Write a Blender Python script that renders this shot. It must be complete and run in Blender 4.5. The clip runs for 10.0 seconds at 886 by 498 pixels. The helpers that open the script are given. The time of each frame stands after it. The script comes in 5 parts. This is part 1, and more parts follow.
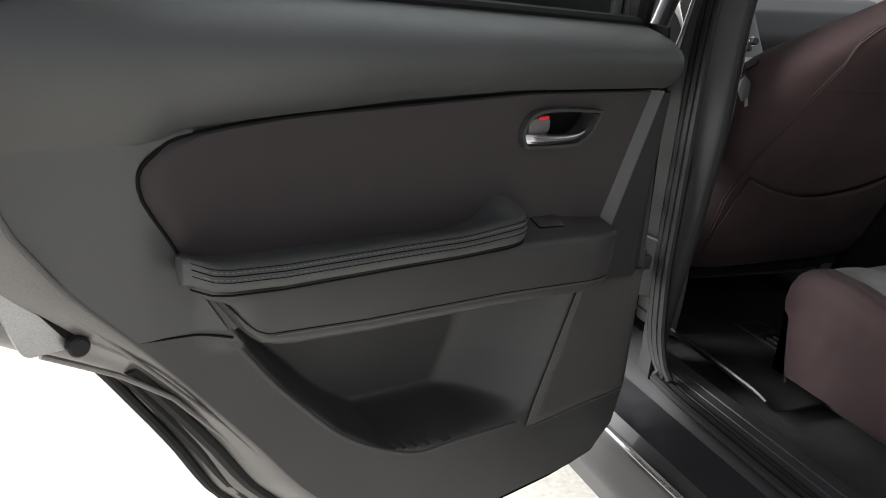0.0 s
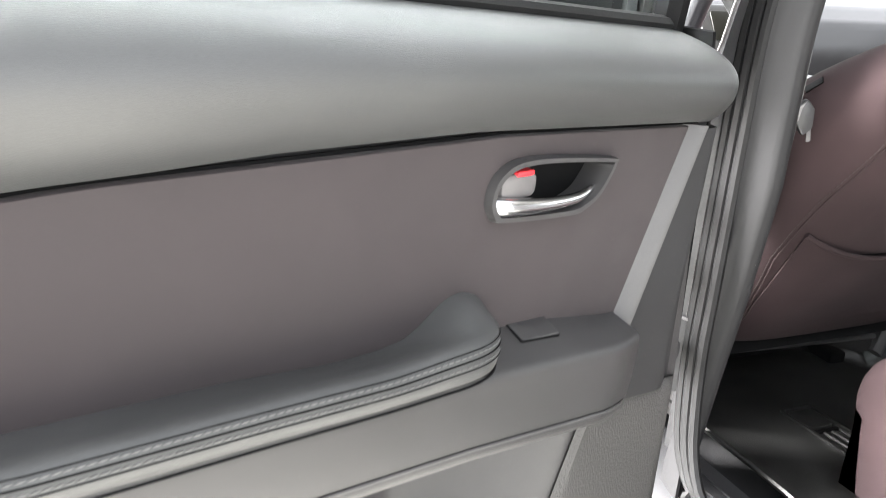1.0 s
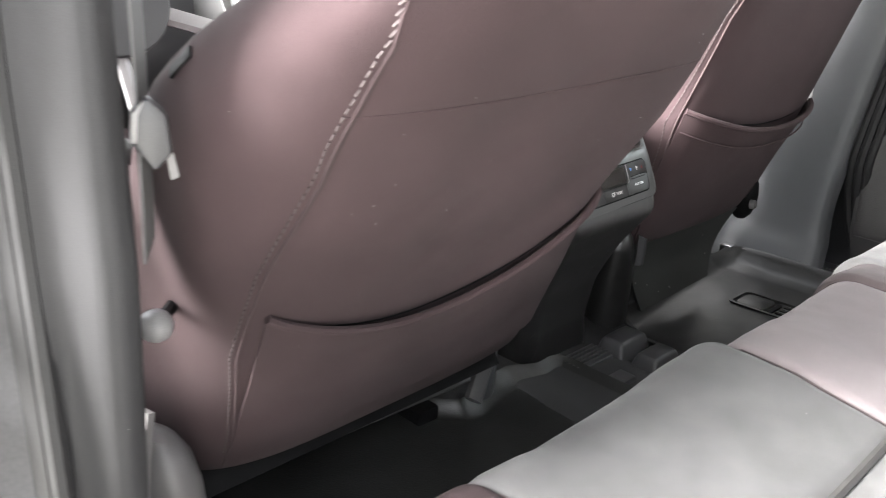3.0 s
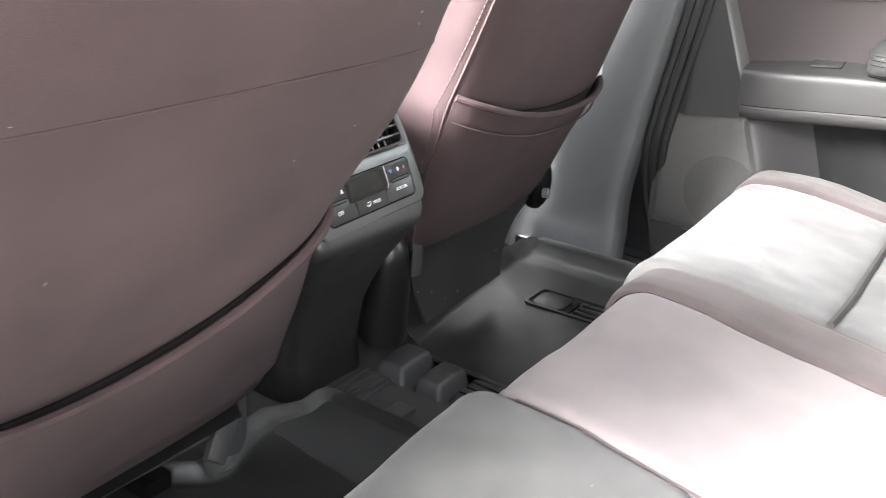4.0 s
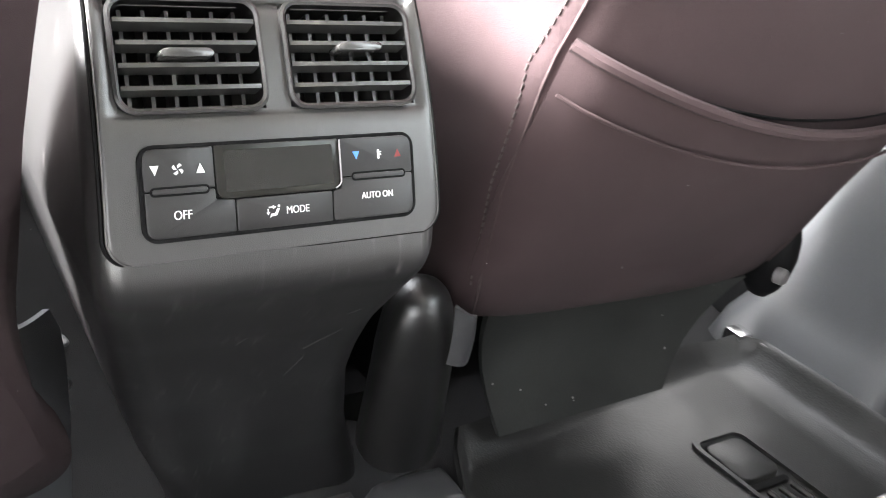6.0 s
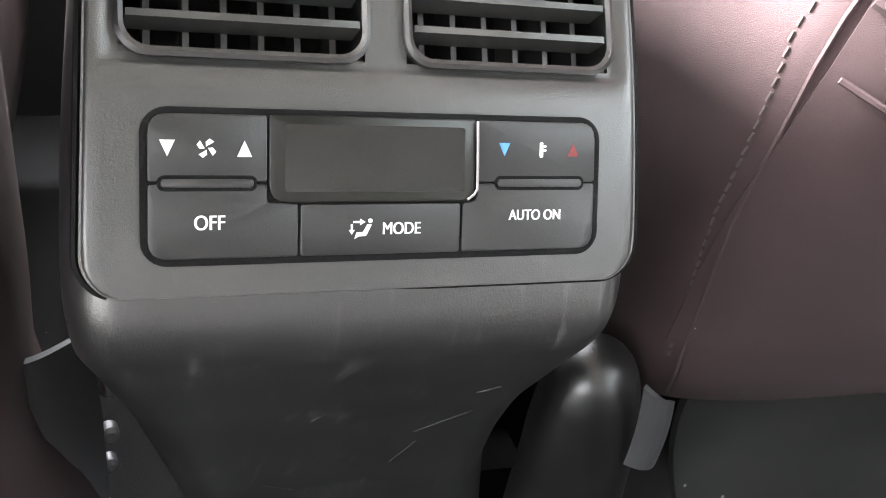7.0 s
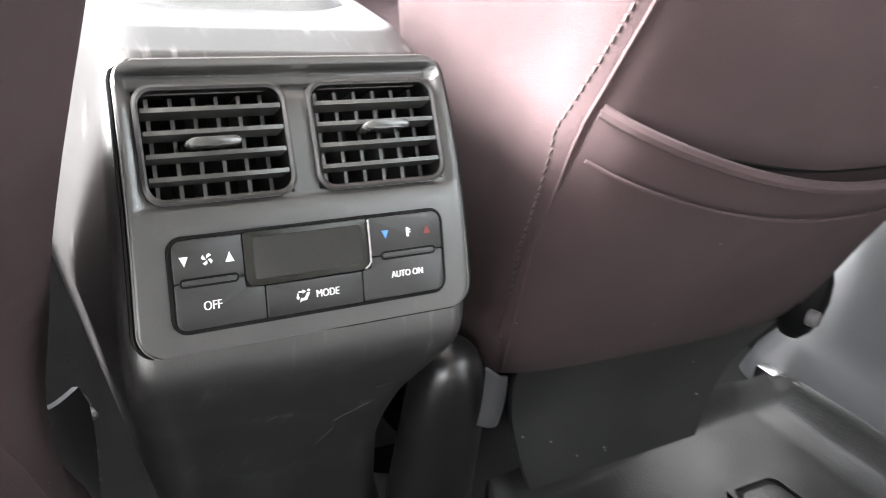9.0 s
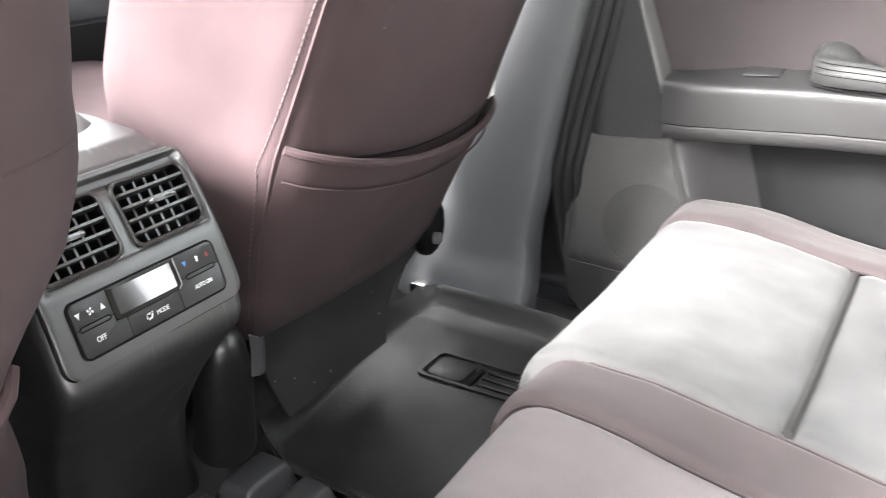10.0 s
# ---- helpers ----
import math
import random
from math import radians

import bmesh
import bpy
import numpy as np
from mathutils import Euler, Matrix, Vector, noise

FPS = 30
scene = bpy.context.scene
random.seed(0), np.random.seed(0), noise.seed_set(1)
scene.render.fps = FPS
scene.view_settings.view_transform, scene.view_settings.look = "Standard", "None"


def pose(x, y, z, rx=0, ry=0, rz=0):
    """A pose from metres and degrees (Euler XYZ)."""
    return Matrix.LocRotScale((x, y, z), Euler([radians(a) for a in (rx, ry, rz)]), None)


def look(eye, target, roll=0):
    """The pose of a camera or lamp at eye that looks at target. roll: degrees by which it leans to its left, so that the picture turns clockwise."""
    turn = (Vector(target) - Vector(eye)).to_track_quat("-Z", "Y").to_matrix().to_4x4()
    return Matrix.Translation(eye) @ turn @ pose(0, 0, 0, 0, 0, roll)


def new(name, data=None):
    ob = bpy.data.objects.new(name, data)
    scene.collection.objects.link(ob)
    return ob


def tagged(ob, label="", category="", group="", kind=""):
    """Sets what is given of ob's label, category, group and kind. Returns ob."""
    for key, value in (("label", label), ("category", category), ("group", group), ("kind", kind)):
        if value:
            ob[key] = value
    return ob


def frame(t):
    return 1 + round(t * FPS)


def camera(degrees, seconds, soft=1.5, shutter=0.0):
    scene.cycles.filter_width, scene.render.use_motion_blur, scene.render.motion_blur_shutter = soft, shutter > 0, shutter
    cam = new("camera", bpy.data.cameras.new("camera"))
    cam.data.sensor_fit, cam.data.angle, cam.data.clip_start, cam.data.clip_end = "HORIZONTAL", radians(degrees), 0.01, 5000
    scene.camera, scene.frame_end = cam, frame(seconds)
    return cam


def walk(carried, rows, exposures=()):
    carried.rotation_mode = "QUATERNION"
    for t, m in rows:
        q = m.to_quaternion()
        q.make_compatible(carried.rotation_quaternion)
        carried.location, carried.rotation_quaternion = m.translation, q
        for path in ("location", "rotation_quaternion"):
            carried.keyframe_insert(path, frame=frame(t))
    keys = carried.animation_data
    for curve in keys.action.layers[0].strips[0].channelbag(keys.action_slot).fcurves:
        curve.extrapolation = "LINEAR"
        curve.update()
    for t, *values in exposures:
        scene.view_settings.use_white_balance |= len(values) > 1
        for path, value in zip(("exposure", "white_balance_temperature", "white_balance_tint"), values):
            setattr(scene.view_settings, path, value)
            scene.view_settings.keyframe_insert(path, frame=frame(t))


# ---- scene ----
cam = camera(52.2, 10.0, soft=0.7, shutter=0.25)
PATH = [
    (0, (-1.685, -1.255, 1.189), (-0.889, 0.434, 0.471), 4.9),
    (0.5, (-1.617, -1.112, 1.136), (-0.798, 0.575, 0.44), 4.8),
    (1, (-1.475, -0.925, 1.133), (-0.68, 0.779, 0.452), 4.5),
    (1.5, (-1.337, -0.791, 1.131), (-0.501, 0.855, 0.361), 3.4),
    (2, (-1.211, -0.713, 1.129), (-0.141, 0.793, 0.362), 0.9),
    (2.5, (-1.06, -0.641, 1.107), (0.201, 0.732, 0.383), 0.0),
    (3, (-0.895, -0.621, 1.083), (0.406, 0.708, 0.347), 1.9),
    (3.2, (-0.84, -0.616, 1.079), (0.487, 0.67, 0.314), 2.5),
    (4.5, (-0.573, -0.501, 1.043), (1.015, 0.44, 0.273), 3.6),
    (5, (-0.443, -0.47, 1.001), (1.099, 0.565, 0.261), 5.5),
    (5.2, (-0.378, -0.456, 0.973), (1.099, 0.67, 0.232), 6.4),
    (6.3, (-0.118, -0.314, 0.899), (0.809, 1.23, 0.029), 11.4),
    (6.5, (-0.096, -0.28, 0.883), (0.751, 1.308, 0.011), 11.5),
    (7, (-0.077, -0.233, 0.852), (0.633, 1.427, -0.008), 9.9),
    (7.5, (-0.077, -0.229, 0.848), (0.621, 1.43, -0.024), 9.7),
    (8, (-0.078, -0.231, 0.85), (0.616, 1.428, -0.024), 9.8),
    (8.5, (-0.096, -0.26, 0.881), (0.703, 1.379, 0.06), 9.6),
    (9, (-0.165, -0.342, 0.94), (0.873, 1.158, 0.119), 8.8),
    (9.5, (-0.264, -0.419, 0.999), (1.067, 0.822, 0.169), 5.1),
    (10, (-0.398, -0.477, 1.054), (1.187, 0.442, 0.252), 2.0),
]
walk(cam, [(t, look(eye, target, roll)) for t, eye, target, roll in PATH],
     [(0, 0.90), (0.5, 2.25), (1.0, 3.33), (1.5, 3.62), (2.0, 3.72), (2.5, 3.73), (3.0, 3.82), (4.5, 4.40), (5.0, 4.42), (6.5, 4.82), (8.0, 4.80), (9.0, 4.64), (10.0, 4.33)])

# ---------------------------------------------------------------- world and light
world = bpy.data.worlds.new("world")
scene.world = world
world.use_nodes = True
wn, wl = world.node_tree.nodes, world.node_tree.links
wn.clear()
sky = wn.new("ShaderNodeTexSky")
sky.sky_type = "NISHITA"
sky.sun_disc = False
sky.sun_elevation, sky.sun_rotation = radians(30), radians(-67)
sky.air_density, sky.dust_density = 1.0, 4.0
hazy = wn.new("ShaderNodeHueSaturation")
hazy.inputs["Saturation"].default_value = 0.15
wbg, wout = wn.new("ShaderNodeBackground"), wn.new("ShaderNodeOutputWorld")
wbg.inputs["Strength"].default_value = 0.148
wl.new(sky.outputs[0], hazy.inputs["Color"])
wl.new(hazy.outputs[0], wbg.inputs["Color"])
wl.new(wbg.outputs[0], wout.inputs["Surface"])
sun = new("sun", bpy.data.lights.new("sun", "SUN"))
sun.data.energy, sun.data.angle, sun.data.color = 2.9, radians(26), (1.0, 0.985, 0.985)
sun.matrix_basis = look((-3.0, 1.27, 2.45), (0, 0, 0.6))


# ---------------------------------------------------------------- materials
def mat(name, color, rough=0.6, metal=0.0, grain=900.0, bump=0.15, blotch=6.0, vary=0.25, sheen=0.0, dust=0.0, spec=0.5, coat=0.0, speck=0.05, wear=0.0, hollow=0.0):
    m = bpy.data.materials.new(name)
    m.use_nodes = True
    n, l = m.node_tree.nodes, m.node_tree.links
    b = n["Principled BSDF"]
    co = n.new("ShaderNodeTexCoord")

    def noise_at(scale, detail=3.0):
        t = n.new("ShaderNodeTexNoise")
        t.inputs["Scale"].default_value, t.inputs["Detail"].default_value = scale, detail
        l.new(co.outputs["Object"], t.inputs["Vector"])
        return t

    big, fine = noise_at(blotch, 4.0), noise_at(grain, 2.0)
    ramp = n.new("ShaderNodeMapRange")
    ramp.inputs["From Min"].default_value, ramp.inputs["From Max"].default_value = 0.3, 0.7
    ramp.inputs["To Min"].default_value, ramp.inputs["To Max"].default_value = 1.0 - vary, 1.0 + vary
    l.new(big.outputs["Fac"], ramp.inputs["Value"])
    small = n.new("ShaderNodeMapRange")
    small.inputs["To Min"].default_value, small.inputs["To Max"].default_value = 0.68, 1.32
    l.new(fine.outputs["Fac"], small.inputs["Value"])
    mul = n.new("ShaderNodeMath")
    mul.operation = "MULTIPLY"
    l.new(ramp.outputs[0], mul.inputs[0])
    l.new(small.outputs[0], mul.inputs[1])
    scl = n.new("ShaderNodeVectorMath")
    scl.operation = "SCALE"
    scl.inputs[0].default_value = color
    l.new(mul.outputs[0], scl.inputs["Scale"])
    out = scl.outputs[0]
    if dust:
        spots = n.new("ShaderNodeTexVoronoi")
        spots.inputs["Scale"].default_value = 70.0
        l.new(co.outputs["Object"], spots.inputs["Vector"])
        size = n.new("ShaderNodeSeparateColor")
        l.new(spots.outputs["Color"], size.inputs["Color"])
        room = n.new("ShaderNodeMapRange")
        room.inputs["From Min"].default_value, room.inputs["From Max"].default_value = 1.0 - 0.5 * dust, 1.0
        room.inputs["To Max"].default_value = speck
        l.new(size.outputs[0], room.inputs["Value"])
        cut = n.new("ShaderNodeMath")
        cut.operation = "LESS_THAN"
        l.new(spots.outputs["Distance"], cut.inputs[0])
        l.new(room.outputs[0], cut.inputs[1])
        mix = n.new("ShaderNodeMix")
        mix.data_type = "RGBA"
        mix.inputs["B"].default_value = (0.30, 0.29, 0.28, 1)
        l.new(cut.outputs[0], mix.inputs["Factor"])
        l.new(out, mix.inputs["A"])
        out = mix.outputs["Result"]
    if wear:
        # pale rub marks: short slanting streaks inside a few broad patches
        turn = n.new("ShaderNodeMapping")
        turn.inputs["Rotation"].default_value, turn.inputs["Scale"].default_value = (0.3, 0.5, 0.4), (260.0, 60.0, 38.0)
        l.new(co.outputs["Object"], turn.inputs["Vector"])
        streak = n.new("ShaderNodeTexNoise")
        streak.inputs["Scale"].default_value, streak.inputs["Detail"].default_value = 1.0, 3.0
        l.new(turn.outputs[0], streak.inputs["Vector"])
        patch = noise_at(26.0, 2.0)
        thin, wide, both = n.new("ShaderNodeMapRange"), n.new("ShaderNodeMapRange"), n.new("ShaderNodeMath")
        thin.inputs["From Min"].default_value, thin.inputs["From Max"].default_value = 0.56, 0.74
        wide.inputs["From Min"].default_value, wide.inputs["From Max"].default_value = 0.48, 0.66
        both.operation = "MULTIPLY"
        l.new(streak.outputs["Fac"], thin.inputs["Value"])
        l.new(patch.outputs["Fac"], wide.inputs["Value"])
        thin.inputs["To Max"].default_value = wear
        l.new(thin.outputs[0], both.inputs[0])
        l.new(wide.outputs[0], both.inputs[1])
        rub = n.new("ShaderNodeMix")
        rub.data_type = "RGBA"
        rub.inputs["B"].default_value = (0.22, 0.21, 0.205, 1)
        l.new(both.outputs[0], rub.inputs["Factor"])
        l.new(out, rub.inputs["A"])
        out = rub.outputs["Result"]
    l.new(out, b.inputs["Base Color"])
    rr_ = n.new("ShaderNodeMapRange")
    rr_.inputs["To Min"].default_value, rr_.inputs["To Max"].default_value = rough * 0.85, min(1.0, rough * 1.15)
    l.new(big.outputs["Fac"], rr_.inputs["Value"])
    l.new(rr_.outputs[0], b.inputs["Roughness"])
    b.inputs["Metallic"].default_value = metal
    b.inputs["Specular IOR Level"].default_value = spec
    b.inputs["Sheen Weight"].default_value = sheen
    b.inputs["Sheen Roughness"].default_value = 0.45
    b.inputs["Coat Weight"].default_value = coat
    if bump:
        bp = n.new("ShaderNodeBump")
        bp.inputs["Strength"].default_value, bp.inputs["Distance"].default_value = bump, 0.001
        l.new(fine.outputs["Fac"], bp.inputs["Height"])
        if hollow:
            wide_noise = noise_at(14.0, 1.5)
            soft_bp = n.new("ShaderNodeBump")
            soft_bp.inputs["Strength"].default_value, soft_bp.inputs["Distance"].default_value = 1.0, hollow
            l.new(wide_noise.outputs["Fac"], soft_bp.inputs["Height"])
            l.new(soft_bp.outputs[0], bp.inputs["Normal"])
        l.new(bp.outputs[0], b.inputs["Normal"])
    return m


M_VINYL = mat("black_vinyl", (0.0385, 0.0395, 0.0395), 0.44, grain=1300, bump=0.25, vary=0.12, spec=0.75)
M_PLASTIC = mat("charcoal_plastic", (0.040, 0.040, 0.042), 0.42, grain=1500, bump=0.2, vary=0.15, dust=0.25)
M_LOWER = mat("dark_grey_plastic", (0.0395, 0.0386, 0.0392), 0.40, grain=1500, bump=0.25, vary=0.18, dust=0.2)
M_CONSOLE = mat("console_plastic", (0.016, 0.0156, 0.0158), 0.36, grain=1900, bump=0.12, vary=0.2, dust=0.2, spec=0.9, wear=0.30)
M_BEZEL = mat("bezel_plastic", (0.023, 0.0225, 0.0222), 0.35, grain=2200, bump=0.12, vary=0.12, dust=0.15, spec=1.0, wear=0.05)
M_POST = mat("glossy_dark_paint", (0.05, 0.05, 0.054), 0.30, metal=0.3, bump=0.0, vary=0.1, coat=1.0)
M_TRIM = mat("dull_charcoal_trim", (0.027, 0.0268, 0.0278), 0.6, grain=1500, bump=0.15, vary=0.15, dust=0.2, spec=0.25)
M_GLOSS = mat("glossy_black_plastic", (0.008, 0.0078, 0.0078), 0.33, grain=1500, bump=0.12, vary=0.1, spec=0.7)
M_PAD = mat("black_leatherette", (0.054, 0.055, 0.055), 0.46, grain=1100, bump=0.35, vary=0.12, spec=0.45, hollow=0.004)
M_LCD = mat("blank_lcd", (0.013, 0.0125, 0.0112), 0.10, grain=300, bump=0.0, vary=0.1, spec=1.0, coat=0.6)
M_BUTTON = mat("button_plastic", (0.016, 0.016, 0.0162), 0.42, grain=2500, bump=0.08, vary=0.1)
M_DARK = mat("black_plastic", (0.004, 0.004, 0.0044), 0.6, vary=0.2, spec=0.12)
M_RUBBER = mat("black_rubber_seal", (0.014, 0.014, 0.0145), 0.50, grain=700, bump=0.15, vary=0.2, spec=0.20)
M_MAT = mat("rubber_floor_mat", (0.016, 0.016, 0.0154), 0.42, grain=500, bump=0.35, blotch=9, vary=0.35, dust=0.25)
M_CARPET = mat("black_carpet", (0.024, 0.024, 0.0252), 0.9, grain=1600, bump=0.9, vary=0.3, dust=0.5)
M_FABRIC = mat("brown_seat_fabric", (0.0425, 0.0276, 0.0292), 0.85, grain=2600, bump=0.5, blotch=7, vary=0.22, sheen=0.02, dust=0.55, speck=0.032, spec=0.2, hollow=0.006)
M_FABRIC_SEAM = mat("brown_seat_piping", (0.052, 0.036, 0.0375), 0.85, grain=2600, bump=0.4, vary=0.1, sheen=0.03, spec=0.15)
M_STITCH = mat("grey_thread", (0.058, 0.045, 0.045), 0.8, vary=0.1)
M_INSERT = mat("door_insert_fabric", (0.030, 0.0236, 0.0250), 0.8, grain=2600, bump=0.3, vary=0.1, sheen=0.08, hollow=0.006)
M_VELOUR = mat("grey_velour", (0.072, 0.0708, 0.0704), 0.9, grain=2200, bump=0.3, blotch=12, vary=0.26, sheen=0.15, dust=0.15, hollow=0.004)
M_VELOUR2 = mat("mauve_velour", (0.160, 0.137, 0.140), 0.9, grain=2200, bump=0.3, blotch=8, vary=0.18, sheen=0.15, dust=0.15, hollow=0.005)
M_SILVER = mat("silver_trim", (0.25, 0.24, 0.245), 0.42, metal=0.3, grain=2000, bump=0.05, vary=0.1)
M_CHROME = mat("chrome", (0.60, 0.60, 0.61), 0.22, metal=1.0, bump=0.0, vary=0.05)
M_STEEL = mat("worn_steel", (0.35, 0.35, 0.36), 0.38, metal=0.9, bump=0.1, vary=0.25)
M_RED = mat("red_plastic", (0.65, 0.03, 0.04), 0.4, bump=0.0, vary=0.05)
M_PAINT = mat("dark_grey_car_paint", (0.030, 0.030, 0.033), 0.38, metal=0.3, bump=0.0, vary=0.1, coat=0.35, dust=0.1)
M_FABRIC_LIGHT = mat("bench_bolster_fabric", (0.052, 0.039, 0.040), 0.88, grain=2400, bump=0.3, blotch=9, vary=0.3, sheen=0.12, hollow=0.005)
M_SCUFF = mat("scuffed_board", (0.024, 0.025, 0.0235), 0.5, grain=900, bump=0.3, blotch=14, vary=0.3, dust=1.6, speck=0.10)
M_TABGLOSS = mat("satin_tab_plastic", (0.034, 0.034, 0.033), 0.22, grain=2000, bump=0.05, vary=0.1, spec=0.9)
M_SLAT = mat("vent_slat_plastic", (0.035, 0.035, 0.034), 0.33, grain=2000, bump=0.05, vary=0.1)
M_SILVERGREY = mat("pale_grey_plastic", (0.20, 0.195, 0.195), 0.45, grain=1200, bump=0.1, vary=0.1)
M_TAB = mat("grey_tab_plastic", (0.11, 0.105, 0.105), 0.45, grain=1500, bump=0.1, vary=0.1)
M_GROUND = mat("pale_concrete", (0.56, 0.545, 0.50), 0.8, grain=60, bump=0.3, blotch=0.8, vary=0.08)
M_LINER = mat("grey_headliner", (0.45, 0.44, 0.42), 0.95, grain=1500, bump=0.4, vary=0.06)
M_BELT = mat("grey_belt_webbing", (0.10, 0.10, 0.10), 0.7, grain=900, bump=0.4, vary=0.1)
M_WHITE = mat("white_print", (0.66, 0.66, 0.65), 0.6, bump=0.0, vary=0.03)
M_BLUE = mat("blue_print", (0.06, 0.20, 0.50), 0.6, bump=0.0, vary=0.03)
M_REDPRINT = mat("red_print", (0.13, 0.015, 0.015), 0.6, bump=0.0, vary=0.03)
M_SCREEN = mat("display_window", (0.008, 0.008, 0.006), 0.30, grain=300, bump=0.0, vary=0.05, spec=0.35)
M_GLASS = bpy.data.materials.new("window_glass")
M_GLASS.use_nodes = True
_g = M_GLASS.node_tree.nodes["Principled BSDF"]
_g.inputs["Transmission Weight"].default_value, _g.inputs["Roughness"].default_value = 1.0, 0.02
_g.inputs["Base Color"].default_value, _g.inputs["IOR"].default_value = (0.86, 0.93, 0.90, 1), 1.05


# ---------------------------------------------------------------- building helpers
def thing(name, label, category, at=(0, 0, 0), group="", kind=""):
    return tagged(new(name), label, category, group, kind) if at is None else place_thing(name, label, category, at, group, kind)


def place_thing(name, label, category, at, group, kind):
    ob = new(name)
    ob.empty_display_size = 0.05
    ob.matrix_basis = Matrix.Translation(at)
    return tagged(ob, label, category, group, kind)


def part(name, bm, material, parent=None, label="", sharp=38.0):
    bmesh.ops.recalc_face_normals(bm, faces=bm.faces[:])
    me = bpy.data.meshes.new(name)
    bm.to_mesh(me)
    bm.free()
    me.polygons.foreach_set("use_smooth", [True] * len(me.polygons))
    me.set_sharp_from_angle(angle=radians(sharp))
    me.materials.append(material)
    ob = new(name, me)
    if parent:
        ob.parent = parent
        if parent.type == "EMPTY":
            ob.matrix_parent_inverse = parent.matrix_basis.inverted()
    return tagged(ob, label)


def grid(fn, nu, nv, bm=None):
    """A sheet of quads: fn(a, b) with a and b from 0 to 1."""
    bm = bm or bmesh.new()
    rows = [[bm.verts.new(fn(i / nu, j / nv)) for j in range(nv + 1)] for i in range(nu + 1)]
    for i in range(nu):
        for j in range(nv):
            bm.faces.new((rows[i][j], rows[i + 1][j], rows[i + 1][j + 1], rows[i][j + 1]))
    return bm


def thick(bm, t):
    bmesh.ops.recalc_face_normals(bm, faces=bm.faces[:])
    bmesh.ops.solidify(bm, geom=bm.faces[:], thickness=t)
    return bm


def rings(loops, cap=True, bm=None):
    """A skin over closed loops of equal length."""
    bm = bm or bmesh.new()
    vs = [[bm.verts.new(p) for p in loop] for loop in loops]
    n = len(vs[0])
    for a, b in zip(vs, vs[1:]):
        for k in range(n):
            bm.faces.new((a[k], a[(k + 1) % n], b[(k + 1) % n], b[k]))
    if cap:
        bm.faces.new(vs[0][::-1])
        bm.faces.new(vs[-1])
    return bm


def tube(points, r, n=8, bm=None, flat=1.0):
    """A round bar along a line of points; flat squeezes it."""
    pts = [Vector(p) for p in points]
    loops, side = [], None
    for k, p in enumerate(pts):
        way = (pts[min(k + 1, len(pts) - 1)] - pts[max(k - 1, 0)]).normalized()
        if side is None:
            side = way.orthogonal().normalized()
        side = (side - way * side.dot(way)).normalized()
        up = way.cross(side)
        rad = r(k / (len(pts) - 1)) if callable(r) else r
        loops.append([p + side * (math.cos(6.28319 * i / n) * rad) + up * (math.sin(6.28319 * i / n) * rad * flat) for i in range(n)])
    return rings(loops, True, bm)


def smooth_line(points, steps=6):
    """Catmull-Rom through the points."""
    p = [Vector(q) for q in points]
    p = [2 * p[0] - p[1], *p, 2 * p[-1] - p[-2]]
    out = []
    for k in range(1, len(p) - 2):
        a, b, c, d = p[k - 1], p[k], p[k + 1], p[k + 2]
        for s in range(steps):
            t = s / steps
            out.append(0.5 * (2 * b + (c - a) * t + (2 * a - 5 * b + 4 * c - d) * t * t + (3 * b - a - 3 * c + d) * t ** 3))
    return out + [p[-2]]


def rr(x0, y0, x1, y1, r, n=4):
    """A rectangle with round corners, as 2D points."""
    out = []
    for cx, cy, a0 in ((x1 - r, y1 - r, 0), (x0 + r, y1 - r, 90), (x0 + r, y0 + r, 180), (x1 - r, y0 + r, 270)):
        out += [(cx + r * math.cos(radians(a0 + 90 * k / n)), cy + r * math.sin(radians(a0 + 90 * k / n))) for k in range(n + 1)]
    return out


def rounded(corners):
    """A polygon with its corners rounded: rows of (x, s, radius)."""
    out = []
    for k, (x, y, r) in enumerate(corners):
        here = Vector((x, y))
        before, after = (Vector(corners[(k + d) % len(corners)][:2]) for d in (-1, 1))
        a, b = here + (before - here).normalized() * r, here + (after - here).normalized() * r
        out += [tuple(a * (1 - t) ** 2 + here * (2 * t * (1 - t)) + b * t * t) for t in (0, 0.25, 0.5, 0.75, 1)]
    return out


def plate(outline, at, low, high, edge=0.0, bm=None):
    """A plate with the 2D outline between two heights; at(a, b, h) gives places; edge: a rounded rim."""
    c = [sum(p[k] for p in outline) / len(outline) for k in (0, 1)]

    def ring(h, inset):
        pts = []
        for p in outline:
            d = math.hypot(p[0] - c[0], p[1] - c[1]) or 1
            f = max(0.0, 1 - inset / d)
            pts.append(at(c[0] + (p[0] - c[0]) * f, c[1] + (p[1] - c[1]) * f, h))
        return pts

    loops = [ring(low, 0)]
    if edge:
        loops += [ring(high - edge, 0), ring(high - edge * 0.3, edge * 0.3), ring(high, edge)]
    else:
        loops += [ring(high, 0)]
    return rings(loops, True, bm)


def box(lo, hi, r=0.004, bm=None):
    """A block with rounded edges."""
    bm = bm or bmesh.new()
    made = bmesh.ops.create_cube(bm, size=1.0)["verts"]
    lo, hi = Vector(lo), Vector(hi)
    for v in made:
        v.co = Vector([lo[k] + (v.co[k] + 0.5) * (hi[k] - lo[k]) for k in range(3)])
    if r:
        edges = {e for v in made for e in v.link_edges}
        bmesh.ops.bevel(bm, geom=list(edges), offset=r, segments=2, affect="EDGES", profile=0.7)
    return bm


